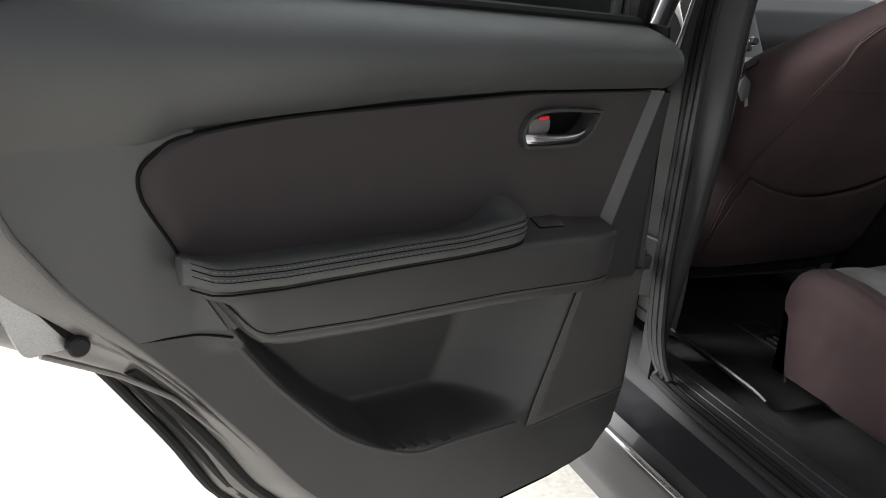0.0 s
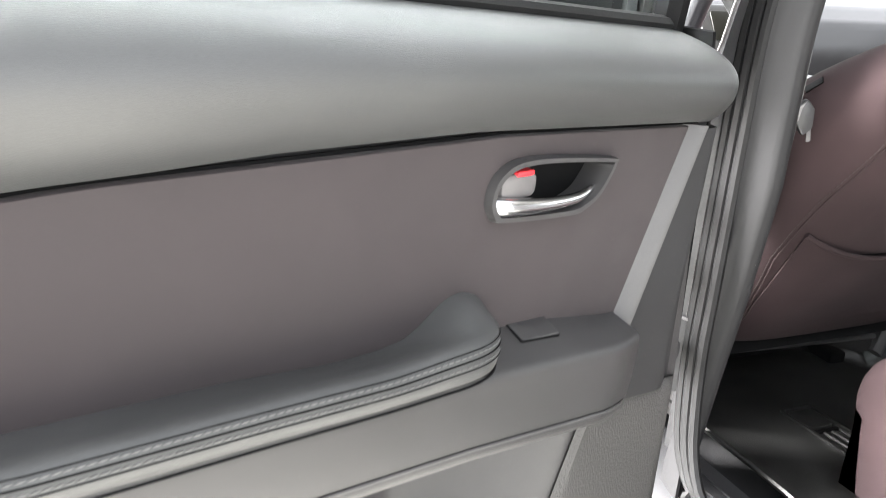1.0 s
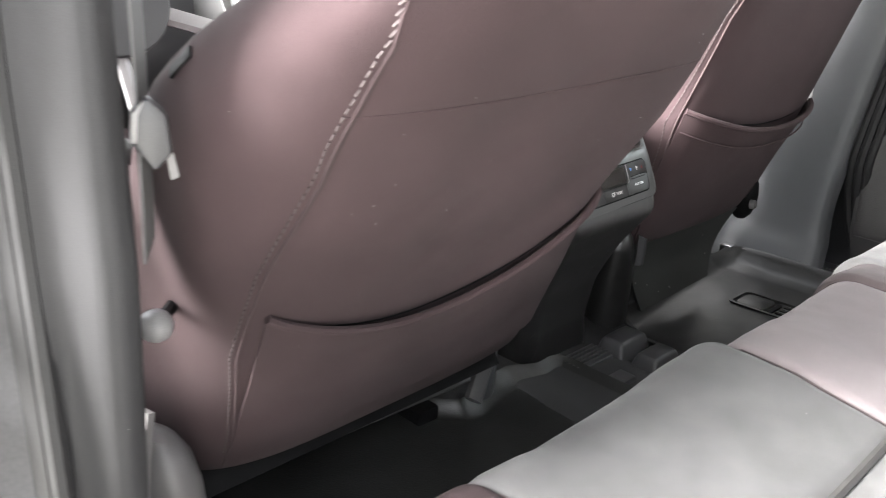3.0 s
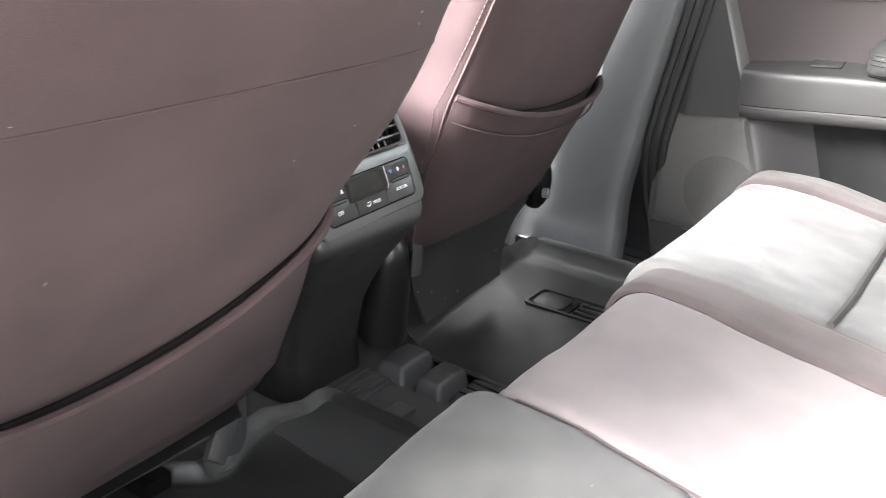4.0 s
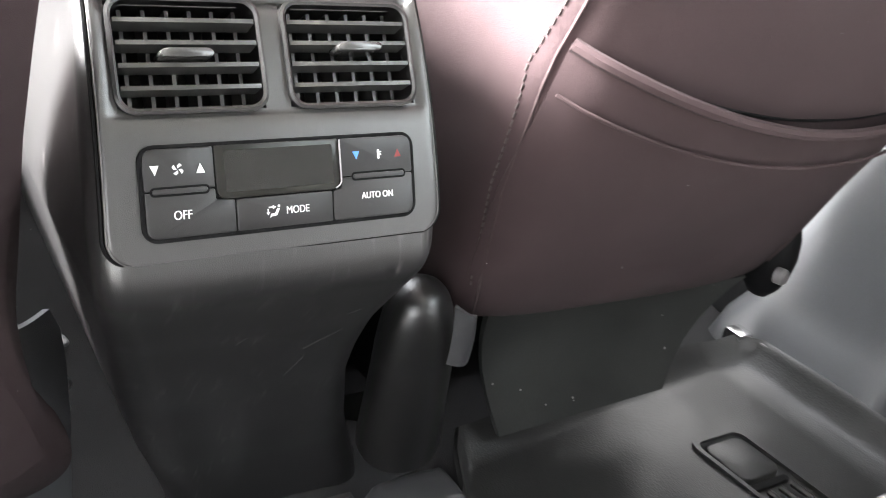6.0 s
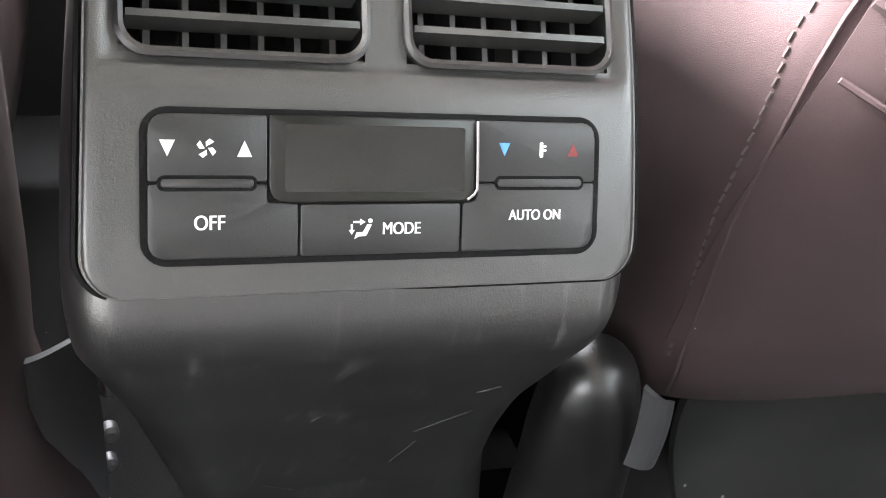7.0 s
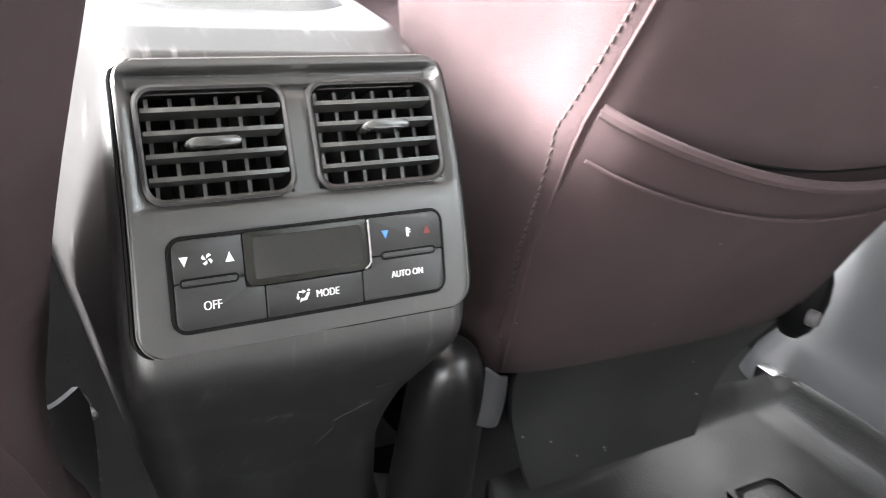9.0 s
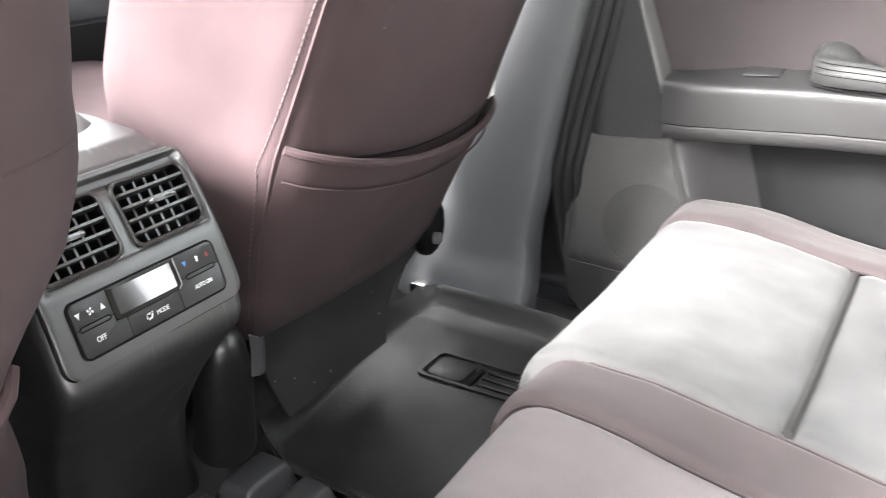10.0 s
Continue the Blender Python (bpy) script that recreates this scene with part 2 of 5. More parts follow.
def ball(c, rx, ry, rz, bm=None, seg=16):
    bm = bm or bmesh.new()
    bmesh.ops.create_uvsphere(bm, u_segments=seg, v_segments=seg // 2, radius=1, matrix=Matrix.Translation(c) @ Matrix.Diagonal((rx, ry, rz, 1)))
    return bm


def disc(c, axis, r, depth, n=24, bm=None, edge=0.002):
    """A short cylinder with a rounded front, along axis."""
    axis = Vector(axis).normalized()
    s = axis.orthogonal().normalized()
    t = axis.cross(s)
    c = Vector(c)
    loops = [[c + axis * h + (s * math.cos(6.28319 * k / n) + t * math.sin(6.28319 * k / n)) * q for k in range(n)] for h, q in ((0, r), (depth - edge, r), (depth, r - edge))]
    return rings(loops, True, bm)


def lerp_at(x, xs, ys):
    return float(np.interp(x, xs, ys))


def soft(x):
    x = min(1.0, max(0.0, x))
    return x * x * (3 - 2 * x)


# ---------------------------------------------------------------- setting: ground, walls, car body shell
part("ground", grid(lambda a, b: Vector((-40 + 80 * a, -40 + 80 * b, 0)), 8, 8), M_GROUND)
tagged(bpy.data.objects["ground"], "pale smooth concrete floor under the car", "ground", kind="structure")
# unseen wall, added to keep light out from behind the bench
tagged(part("wall_rear", box((-0.66, -1.06, 0.45), (0.7, -1.0, 1.54), 0.01), M_VELOUR), "unseen plain grey wall added behind the bench to block light", "wall", kind="structure")


def roof_sheet(x0, x1, y0, y1, z):
    return thick(grid(lambda a, b: Vector((x0 + (x1 - x0) * a, y0 + (y1 - y0) * b, z + 0.06 * math.cos(1.9 * (x0 + (x1 - x0) * a)))), 8, 8), 0.012)


for x0, x1, y0, y1 in ((-0.60, 0.60, -1.2, 0.62),):
    tagged(part("ceiling", roof_sheet(x0, x1, y0, y1, 1.50), M_LINER), "light grey cloth headliner of the car", "ceiling", kind="structure")
    tagged(part("roof_panel", roof_sheet(x0 * 1.02, x1 * 1.02, y0, y1, 1.53), M_PAINT), "dark grey painted car roof above the cabin", "roof", kind="structure")
tagged(part("body_side", box((0.89, -1.15, 0.22), (0.94, 1.5, 1.02), 0.01), M_PAINT), "dark grey painted body side", "car body", kind="structure")
tagged(part("body_side", box((-0.86, 0.08, 0.22), (-0.80, 1.5, 1.02), 0.01), M_PAINT), "dark grey painted front door skin", "car body", kind="structure")
tagged(part("body_side", box((0.735, 0.14, 0.40), (0.80, 1.4, 1.02), 0.01), M_PLASTIC), "charcoal lining of the front cabin side", "car body", kind="structure")


def cabin_floor(a, b):
    x, y = -0.80 + 1.6 * a, -0.75 + 2.3 * b
    z = 0.415 + 0.05 * soft((y - 0.22) / 0.3)
    z += 0.035 * math.exp(-((x - 0.05) / 0.13) ** 4)
    return Vector((x, y, z))


tagged(part("floor", thick(grid(cabin_floor, 60, 30), 0.02), M_CARPET), "black carpeted cabin floor with a low centre tunnel", "floor", kind="structure")


# ---------------------------------------------------------------- rear doors
def door_seam(u):
    return lerp_at(u, (0.93, 0.989, 1.28, 1.44, 1.569, 1.676, 1.70), (0.981, 0.985, 1.000, 1.001, 0.997, 0.991, 0.982))


def door_belt(u):
    return 1.057 + 0.075 * (u - 1.006)


REAR_Z = (0.42, 0.50, 0.577, 0.63, 0.685, 0.74, 0.793, 0.857, 0.919, 1.0, 1.14)
REAR_U = (1.37, 1.465, 1.538, 1.578, 1.623, 1.668, 1.715, 1.776, 1.819, 1.842, 1.855)
POCKET_Z = (0.545, 0.552, 0.562, 0.58, 0.628, 0.705, 0.764, 0.80)
POCKET_U = (1.20, 1.28, 1.35, 1.419, 1.487, 1.563, 1.608, 1.635)


INSERT_Z = (0.80, 0.874, 0.898, 0.935, 0.948, 0.958, 0.966, 0.973, 0.979, 0.983, 0.984)
INSERT_U = (1.635, 1.676, 1.689, 1.709, 1.7125, 1.7125, 1.709, 1.702, 1.690, 1.674, 1.660)


def arm_low(u, lift=0.0):
    return lift + lerp_at(u, (1.09, 1.287, 1.491, 1.64), (0.750, 0.771, 0.786, 0.802))


def arm_top(u):
    return lerp_at(u, (1.09, 1.26, 1.468, 1.602, 1.657, 1.69), (0.810, 0.826, 0.838, 0.8445, 0.850, 0.857))


HANDLE = ((1.257, 0.946), (1.255, 0.958), (1.246, 0.969), (1.228, 0.9755), (1.19, 0.975), (1.122, 0.9675), (1.118, 0.964), (1.121, 0.956), (1.134, 0.938), (1.150, 0.929), (1.168, 0.926), (1.241, 0.931), (1.2525, 0.9365))
HANDLE = [(p.x, p.y) for p in smooth_line([(u, z, 0) for u, z in HANDLE + HANDLE[:1]], 4)][:-1]
HANDLE_C = (sum(p[0] for p in HANDLE) / len(HANDLE), sum(p[1] for p in HANDLE) / len(HANDLE))


def in_handle(u, z, f):
    """Whether a place lies inside the handle's outline, shrunk by f."""
    u, z = HANDLE_C[0] + (u - HANDLE_C[0]) / f, HANDLE_C[1] + (z - HANDLE_C[1]) / f
    inside = False
    for (a, b), (c, d) in zip(HANDLE, HANDLE[1:] + HANDLE[:1]):
        if (b > z) != (d > z) and u < (c - a) * (z - b) / (d - b) + a:
            inside = not inside
    return inside


def door_height(u, z, lift=0.0):
    """How far the moulded inner panel stands out at a place of the door."""
    w = 0.012
    seam, belt = door_seam(u), door_belt(u)
    if z > seam:
        k = min(1.0, (z - seam) / max(0.02, belt - seam))
        w += (0.030 - 0.012 * soft((u - 1.6) / 0.15)) * math.sin(math.pi * min(1.0, k * 0.9 + 0.02)) ** 0.8 - 0.055 * k ** 5
        w -= 0.05 * (1 - soft((u - 0.955) / 0.05)) * k
    w -= 0.016 * soft((u - 1.70) / 0.10)
    # storage pocket under the armrest: steep at the rear, a long slope towards the hinge
    pu = lerp_at(z, POCKET_Z, POCKET_U)
    front = lerp_at(z, (0.543, 0.628, 0.735), (1.174, 1.133, 1.096))
    if 0.535 < z < 0.80 and front < u < pu:
        low = 0.543 + 0.09 * max(0.0, u - 1.174)
        d = soft((pu - u) / 0.035) * soft((u - front) / 0.115) ** 0.8 * soft((z - low) / 0.030)
        w -= 0.100 * d
    # band of the armrest's body
    lo, hi = arm_low(u, lift), arm_top(u)
    if z < hi and z > lo - 0.05:
        end = soft((1.665 - u) / 0.06)
        w += end * (0.030 * soft((z - lo + 0.035) / 0.03)) * soft((u - 1.085) / 0.03)
    if in_handle(u, z, 0.86):
        w -= 0.024
    return w


def build_door(q, label, group, lift=0.0):
    base = q(1.2, -0.03, 0.43)
    door = thing("car_door", label, "car door", base, group)

    def panel(a, b):
        z = 0.427 + (door_belt(1.35) + 0.02 - 0.427) * b
        front = lerp_at(z, (0.42, 0.435, 0.47, 0.54, 0.721, 0.985, 1.06), (1.10, 1.011, 0.968, 0.952, 0.952, 0.974, 0.996))
        rear = lerp_at(z, REAR_Z, REAR_U)
        u = front + (rear - front) * a
        zz = min(z, door_belt(u))
        return q(u, door_height(u, zz, lift), zz)

    part("panel", grid(panel, 220, 150), M_LOWER, door, "dark grey moulded plastic inner panel", 60)

    # soft upper roll above the seam
    def roll(a, b):
        u = 0.980 + (1.842 - 0.980) * a
        seam, belt = door_seam(u) + 0.002, door_belt(u) + 0.004
        k = 1 - (1 - b) ** 1.2
        z = seam + (belt - seam) * k
        out = 0.018 + 0.036 * math.sin(math.pi * min(1.0, 0.06 + 0.9 * k)) ** 0.65 - 0.06 * k ** 6
        end = soft((u - 0.980) / 0.012)
        w = -0.03 + (out + 0.03) * (0.35 + 0.65 * end)
        f = soft((u - 1.50) / 0.20)
        w = w * (1 - f) + (door_height(u, min(z, belt), lift) + 0.0025) * f
        return q(u + 0.004 * k, w, z)

    part("upper_roll", thick(grid(roll, 90, 18), 0.006), M_VINYL, door, "padded black vinyl roll under the window", 70)

    # the vinyl goes on round the rear end of the insert, down to the panel's seam
    def rear_field(a, b):
        z = 0.799 + (0.998 - 0.799) * b
        u0, u1 = lerp_at(z, INSERT_Z, INSERT_U) + 0.001, lerp_at(z, REAR_Z, REAR_U) - 0.003
        u = u0 + (u1 - u0) * a
        return q(u, door_height(u, z, lift) + 0.0022, z)

    part("rear_field", grid(rear_field, 40, 60), M_VINYL, door, "black vinyl behind the fabric insert", 70)

    # fabric insert
    def insert_uz(a, b):
        top = lambda u: min(door_seam(u) - 0.003, lerp_at(u, (1.56, 1.627, 1.665, 1.70), (0.995, 0.990, 0.9855, 0.984)))
        z_lo = 0.81
        b = 1 - (1 - b) ** 1.7
        rear = lerp_at(z_lo + 0.174 * b, INSERT_Z, INSERT_U)
        front = lerp_at(z_lo + (0.985 - z_lo) * b, (0.808, 0.98), (1.080, 0.992))
        u = front + (rear - front) * a
        return u, z_lo + (top(u) - z_lo) * b

    def insert(a, b):
        u, z = insert_uz(a, b)
        rim = min(soft((1 - a) / 0.03), soft((1 - b) / 0.05))
        return q(u, 0.013 + 0.007 * rim + 0.004 * math.sin(math.pi * a), z)

    ins_bm = bmesh.new()
    hole = []
    grid(insert, 130, 50, ins_bm)
    ins_bm.faces.ensure_lookup_table()
    for i in range(130):
        for j in range(50):
            if in_handle(*insert_uz((i + 0.5) / 130, (j + 0.5) / 50), 0.92):
                hole.append(ins_bm.faces[i * 50 + j])
    bmesh.ops.delete(ins_bm, geom=hole, context="FACES")
    ins = part("insert", ins_bm, M_INSERT, door, "dark brown fabric insert")
    rim_line = [insert(1.0, k / 90) for k in range(18, 91)] + [insert(1 - k / 60, 1.0) for k in range(1, 61)]
    # black tube stands in for the soft shade round the insert
    part("groove", tube([p + (q(0, 1, 0) - q(0, 0, 0)) * 0.0005 for p in rim_line], 0.0019, 6), M_DARK, ins, "dark line painted as the groove's shade")
    part("panel_seam", tube([q(1.715 - 0.10 * k / 12, door_height(1.715 - 0.10 * k / 12, 0.797, lift) + 0.0002, 0.799 - 0.010 * k / 12) for k in range(13)], 0.0012, 6), M_DARK, door)
    def shade_sheet(a, b):
        z = 0.572 + 0.175 * b
        rear = lerp_at(z, POCKET_Z, POCKET_U) - 0.030
        u = 1.232 - 0.062 * b + (rear - 1.232 + 0.062 * b) * a
        return q(u, door_height(u, z, lift) + 0.0025, z)

    # near-black sheet stands in for the shade inside the closed door's pocket
    if lift:
        part("pocket_shade_sheet", grid(shade_sheet, 50, 24), M_POCKET_SHADE, door, "black sheet painting shade into the door pocket", 60)
    part("pocket_lip", tube(smooth_line([q(lerp_at(z, POCKET_Z, POCKET_U) + 0.004, 0.011, z) for z in (0.79, 0.764, 0.72, 0.68, 0.628, 0.59)] + [q(u, 0.011, 0.541 + 0.09 * (u - 1.174)) for u in (1.37, 1.31, 1.25, 1.19)], 4), 0.0030, 8), M_LOWER, door)

    # armrest pad: its outer edge turns in at the front, where the back rises into a grip
    def pad_at(a):
        u = 1.694 - (1.694 - 1.256) * a
        plan = max(0.0, 1 - max(0.0, (a - 0.845) / 0.158) ** 2.4) ** 0.5
        depth = 0.068 * (0.70 + 0.30 * soft(a / 0.05)) * (0.32 + 0.68 * plan)
        rise = lerp_at(a, (0, 0.03, 0.46, 0.52, 0.58, 0.66, 0.78, 0.83, 0.862, 0.885, 0.905, 0.93, 0.957, 0.985, 1.0), (0.001, 0.003, 0.004, 0.004, 0.003, 0.001, 0.001, 0.003, 0.010, 0.018, 0.025, 0.031, 0.033, 0.029, 0.021))
        return u, depth, rise, arm_top(u) + 0.0205 + 0.004 * soft((a - 0.7) / 0.2), 0.0135 + 0.002 * soft((a - 0.7) / 0.2)

    loops = []
    for k in range(67):
        u, depth, rise, c_z, h = pad_at(k / 66)
        w0 = 0.010
        outline = [(w0, c_z - h), (w0 + depth * 0.75, c_z - h), (w0 + depth * 0.95, c_z - h * 0.75), (w0 + depth, c_z), (w0 + depth * 0.975, c_z + h * 0.62), (w0 + depth * 0.92, c_z + h * 0.95),
                   (w0 + depth * 0.82, c_z + h * 1.04), (w0 + depth * 0.66, c_z + h * 1.06 + (rise - h) * 0.30), (w0 + depth * 0.46, c_z + h * 1.1 + (rise - h) * 0.68), (w0 + depth * 0.22, c_z + h + (rise - h) * 0.92), (w0 + depth * 0.08, c_z + rise), (w0, c_z + rise)]
        loops.append([q(u - 0.018 * max(0.0, 1 - w / 0.05) * (1 - soft(k / 5)), w, z) for w, z in outline])
    pad = part("armrest_pad", rings(loops), M_PAD, door, "padded black armrest with twin stitched seams", 60)

    def pad_edge(a, f, g, out):
        u, depth, rise, c_z, h = pad_at(a)
        return q(u, 0.010 + depth * f + out, c_z + h * g)

    # black tube deepens the shade that the overhanging pad casts
    part("pad_shade", tube([pad_edge(k / 70, 0.93, -1.05, 0.0) for k in range(1, 70)], 0.0010, 6), M_DARK, pad)
    for f, g in ((0.962, 0.80), (0.986, 0.40), (1.0, -0.02)):
        part("seam", tube([pad_edge(k / 70, f, g, 0.0002) for k in range(1, 70)], 0.0006 if g == 0.40 else 0.0004, 6), M_DARK, pad)
    for f, g in ((0.974, 0.64), (0.995, 0.16)):
        for k in range(72):
            a0 = 0.03 + 0.94 * k / 72
            part("stitch", tube((pad_edge(a0, f, g, 0.0006), pad_edge(a0 + 0.0075, f, g, 0.0006)), 0.0006, 4), M_STITCHDARK, pad)

    # armrest body with the switch plate
    loops = []
    for k in range(41):
        u = 1.684 - (1.684 - 1.084) * k / 40
        lo, hi = arm_low(u, lift) + 0.001 + 0.066 * (1 - soft((1.692 - u) / 0.085)), arm_top(u) + 0.005
        e = soft((1.715 - u) / 0.075)
        d = 0.012 + 0.052 * e * (1 - 0.3 * soft((1.13 - u) / 0.07))
        outline = [(0.0, lo), (d * 0.80, lo), (d * 0.905, lo + 0.0015), (d * 0.965, lo + (hi - lo) * 0.35), (d * 0.995, hi - 0.012), (d, hi - 0.0065), (d * 0.985, hi - 0.0025), (d * 0.95, hi - 0.0002), (d * 0.90, hi + 0.0012), (0.012, hi + 0.010 + 0.010 * soft((u - 1.08) / 0.12)), (0.0, hi + 0.011 + 0.011 * soft((u - 1.08) / 0.12))]
        loops.append([q(u - 0.022 * max(0.0, 1 - w / 0.05) * (1 - soft(k / 4)), w, z) for w, z in outline])
    arm = part("armrest_body", rings(loops), M_LOWER, door, "dark plastic armrest body", 50)
    def lip(u):
        """Depth of the armrest's body and height of its lower crease."""
        return 0.012 + 0.052 * soft((1.715 - u) / 0.075) * (1 - 0.3 * soft((1.13 - u) / 0.07)), arm_low(u, lift) + 0.001 + 0.066 * (1 - soft((1.692 - u) / 0.085))

    loops = []
    for k in range(31):
        u = 1.668 - (1.668 - 1.088) * k / 30
        d, lo = lip(u)
        h = 0.024 * soft((1.672 - u) / 0.10)
        loops.append([q(u, w, z) for w, z in ((-0.02, lo), (d * 0.80, lo + 0.001), (d * 0.90, lo + 0.0005), (d * 0.905, lo - h * 0.2), (d * 0.86, lo - h * 0.5), (d * 0.70, lo - h * 0.82), (d * 0.42, lo - h), (-0.02, lo - h * 1.04))])
    part("armrest_underside", rings(loops), M_LOWER, arm, "rounded lower lip of the armrest", 60)
    part("armrest_seam", tube([q(u, lip(u)[0] * 0.905, lip(u)[1] + 0.0012) for u in np.linspace(1.655, 1.09, 50)], 0.0006, 6), M_DARK, arm)
    # paler tube stands for the highlight just below the crease
    part("lip_highlight", tube([q(u, lip(u)[0] * 0.897, lip(u)[1] - 0.0012) for u in np.linspace(1.60, 1.095, 50)], 0.0013, 6), M_STRIP, arm, "painted highlight on the lower lip's edge")
    shelf = lambda u, w, h: q(u, w, arm_top(u) + 0.0215 + 0.0082 * soft((u - 1.08) / 0.12) - 0.375 * w + h)
    part("switch_frame", plate(rr(1.1774, 0.0198, 1.2233, 0.0411, 0.002), shelf, -0.004, 0.0005, 0.0002), M_DARK, arm)
    part("window_switch", plate(rr(1.178, 0.0205, 1.2225, 0.0405, 0.002), lambda u, w, h: shelf(u, w, h * (0.25 + (1.226 - u) / 0.05)), -0.002, 0.0016, 0.0012), M_LOWER, arm, "black window switch")

    # slanting trim strip and the panel in front of it
    def strip(a, b):
        z = 0.790 + (0.984 - 0.790) * b
        u0 = lerp_at(z, (0.79, 0.813, 0.987), (1.090, 1.080, 1.007))
        wide = 0.028 - 0.008 * b
        return q(u0 + wide * (0.5 - a), 0.016 + 0.016 * soft(a / 0.92) ** 0.8 - 0.010 * soft((a - 0.90) / 0.10), z)

    part("trim_strip", grid(strip, 16, 16), M_STRIP, door, "grey slanting trim strip")

    def wing(a, b):
        z = 0.735 + (0.980 - 0.735) * b
        u1 = lerp_at(z, (0.735, 0.80, 0.984), (1.090, 1.073, 0.999))
        u0 = lerp_at(z, (0.72, 0.985), (0.955, 0.968))
        a2 = a ** 0.8
        return q(u0 + (u1 - u0) * a2, 0.010 + 0.0165 * soft(a / 0.25), z + 0.014 * (a - 1) * (1 - b))

    part("front_wing", grid(wing, 14, 16), M_TRIM, door, "charcoal plastic wing beside the hinge")

    # speaker grille with perforations
    def grille(a, b):
        z0, z1 = 0.53, 0.724 + 0.016 * a
        z = z0 + (z1 - z0) * b
        u1 = lerp_at(z, (0.53, 0.563, 0.737), (1.170, 1.160, 1.092))
        u0 = lerp_at(z, (0.5, 0.53, 0.722), (0.985, 0.960, 0.958))
        rim = min(soft(a / 0.05), soft((1 - a) / 0.05), soft((1 - b) / 0.05), soft(b / 0.05))
        return q(u0 + (u1 - u0) * a, 0.014 + 0.006 * rim, z)

    grl = part("speaker_grille", grid(grille, 24, 24), M_GRILLE, door, "perforated dark plastic speaker grille")
    part("grille_edge", tube([grille(a, 0.0) + (q(0, 1, 0) - q(0, 0, 0)) * 0.0035 for a in np.linspace(0.02, 0.98, 16)], 0.0010, 6), M_STRIP, grl, "bright lower edge of the grille")
    part("grille_gap", tube([grille(a, 1.0) + (q(0, 1, 0) - q(0, 0, 0)) * 0.0015 for a in np.linspace(0.02, 0.98, 16)], 0.0009, 6), M_DARK, grl)
    c = q(1.075, 0.0195, 0.605)
    nrm = q(0, 1, 0) - q(0, 0, 0)
    if q(0, 1, 0).y > -0.5:
        part("speaker", disc(c - nrm * 0.004, nrm, 0.066, 0.0052, 48, edge=0.004), M_GRILLEDARK, grl, "round darker speaker zone of the grille")

    # inner door handle
    hb = lambda u, z, w: q(u + 0.004, 0.016 + w, z + 0.001)
    outer, c = HANDLE, HANDLE_C
    ring = lambda f, g, w: [hb(c[0] + (p[0] - c[0]) * f, c[1] + (p[1] - c[1]) * g, w) for p in outer]
    bez = part("handle_bezel", rings([ring(1.01, 1.03, 0.0), ring(1.0, 1.01, 0.012), ring(0.99, 0.97, 0.0155), ring(0.93, 0.82, 0.0155), ring(0.91, 0.79, 0.009), ring(0.89, 0.75, -0.012)], False), M_LOWER, door, "charcoal plastic handle surround", 50)
    part("handle_cup", rings([ring(0.90, 0.77, -0.011), ring(0.6, 0.5, -0.012), ring(0.1, 0.1, -0.012)], False), M_DARK, bez)
    lever = [q(1.253, 0.022, 0.944), q(1.240, 0.029, 0.9435), q(1.205, 0.031, 0.941), q(1.164, 0.028, 0.940), q(1.136, 0.022, 0.9445)]
    part("lever", tube(smooth_line(lever, 6), lambda k: 0.0085 - 0.0055 * k, 10), M_CHROME, bez, "chrome pull lever")
    tab = part("lock_tab", plate(rr(1.206, 0.946, 1.244, 0.966, 0.007), hb, -0.012, 0.012, 0.005), M_TAB, bez, "grey sliding lock tab")
    part("lock_mark", plate(rr(1.212, 0.9635, 1.230, 0.9675, 0.0015), hb, 0.0, 0.0130, 0.001), M_RED, bez, "red unlocked mark")

    # hinge arms reach the pillar
    if q(0, 1, 0).y < -0.5:
        for z in (0.787, 0.874):
            arm_bar = part("hinge_arm", box((-0.845, -0.085, z - 0.020), (-0.803, -0.03, z + 0.016), 0.006), M_RUBBER, door, "dark grey door hinge")
            part("hinge_leaf", box((-0.90, -0.10, z - 0.013), (-0.835, -0.075, z + 0.010), 0.005), M_RUBBER, arm_bar)
            part("hinge_bolt", tube([(-0.832, -0.092, z - 0.028), (-0.832, -0.092, z + 0.026)], 0.0085, 12), M_DARK, arm_bar)
        part("check_strap", tube([q(0.96, -0.08, 0.72), Vector((-0.81, -0.05, 0.715))], 0.008, 6), M_DARK, door, "black door check strap")
    # painted shell behind the panel, latch, seals and window
    def shell_edge(a, b):
        z = 0.40 + 0.75 * b
        rear = lerp_at(z, REAR_Z, REAR_U)
        out = lerp_at(b, (0, 0.23, 0.31, 0.42, 0.48, 0.535, 0.62, 1), (0.098, 0.096, 0.078, 0.060, 0.070, 0.108, 0.135, 0.15))
        return q(rear - 0.012 + out * a, -0.006 - 0.055 * a ** 1.6 + 0.004 * math.sin(9 * a), z - 0.01 * a)

    sh = part("shell", thick(grid(shell_edge, 14, 70), 0.003), M_EDGE, door, "dark grey painted door edge")

    def skin(a, b):
        z = 0.36 + 0.78 * b
        front = lerp_at(z, (0.36, 0.5, 1.14), (0.97, 0.935, 0.975))
        rear = lerp_at(z, REAR_Z, REAR_U) + 0.03
        u = front + (rear - front) * a
        return q(u, -0.13 + 0.035 * (1 - math.sin(math.pi * (0.2 + 0.6 * b))), z)

    part("outer_skin", thick(grid(skin, 20, 20), 0.004), M_PAINT, door, "dark grey painted outer skin")

    def bottom(a, b):
        u = 0.955 + 0.55 * a
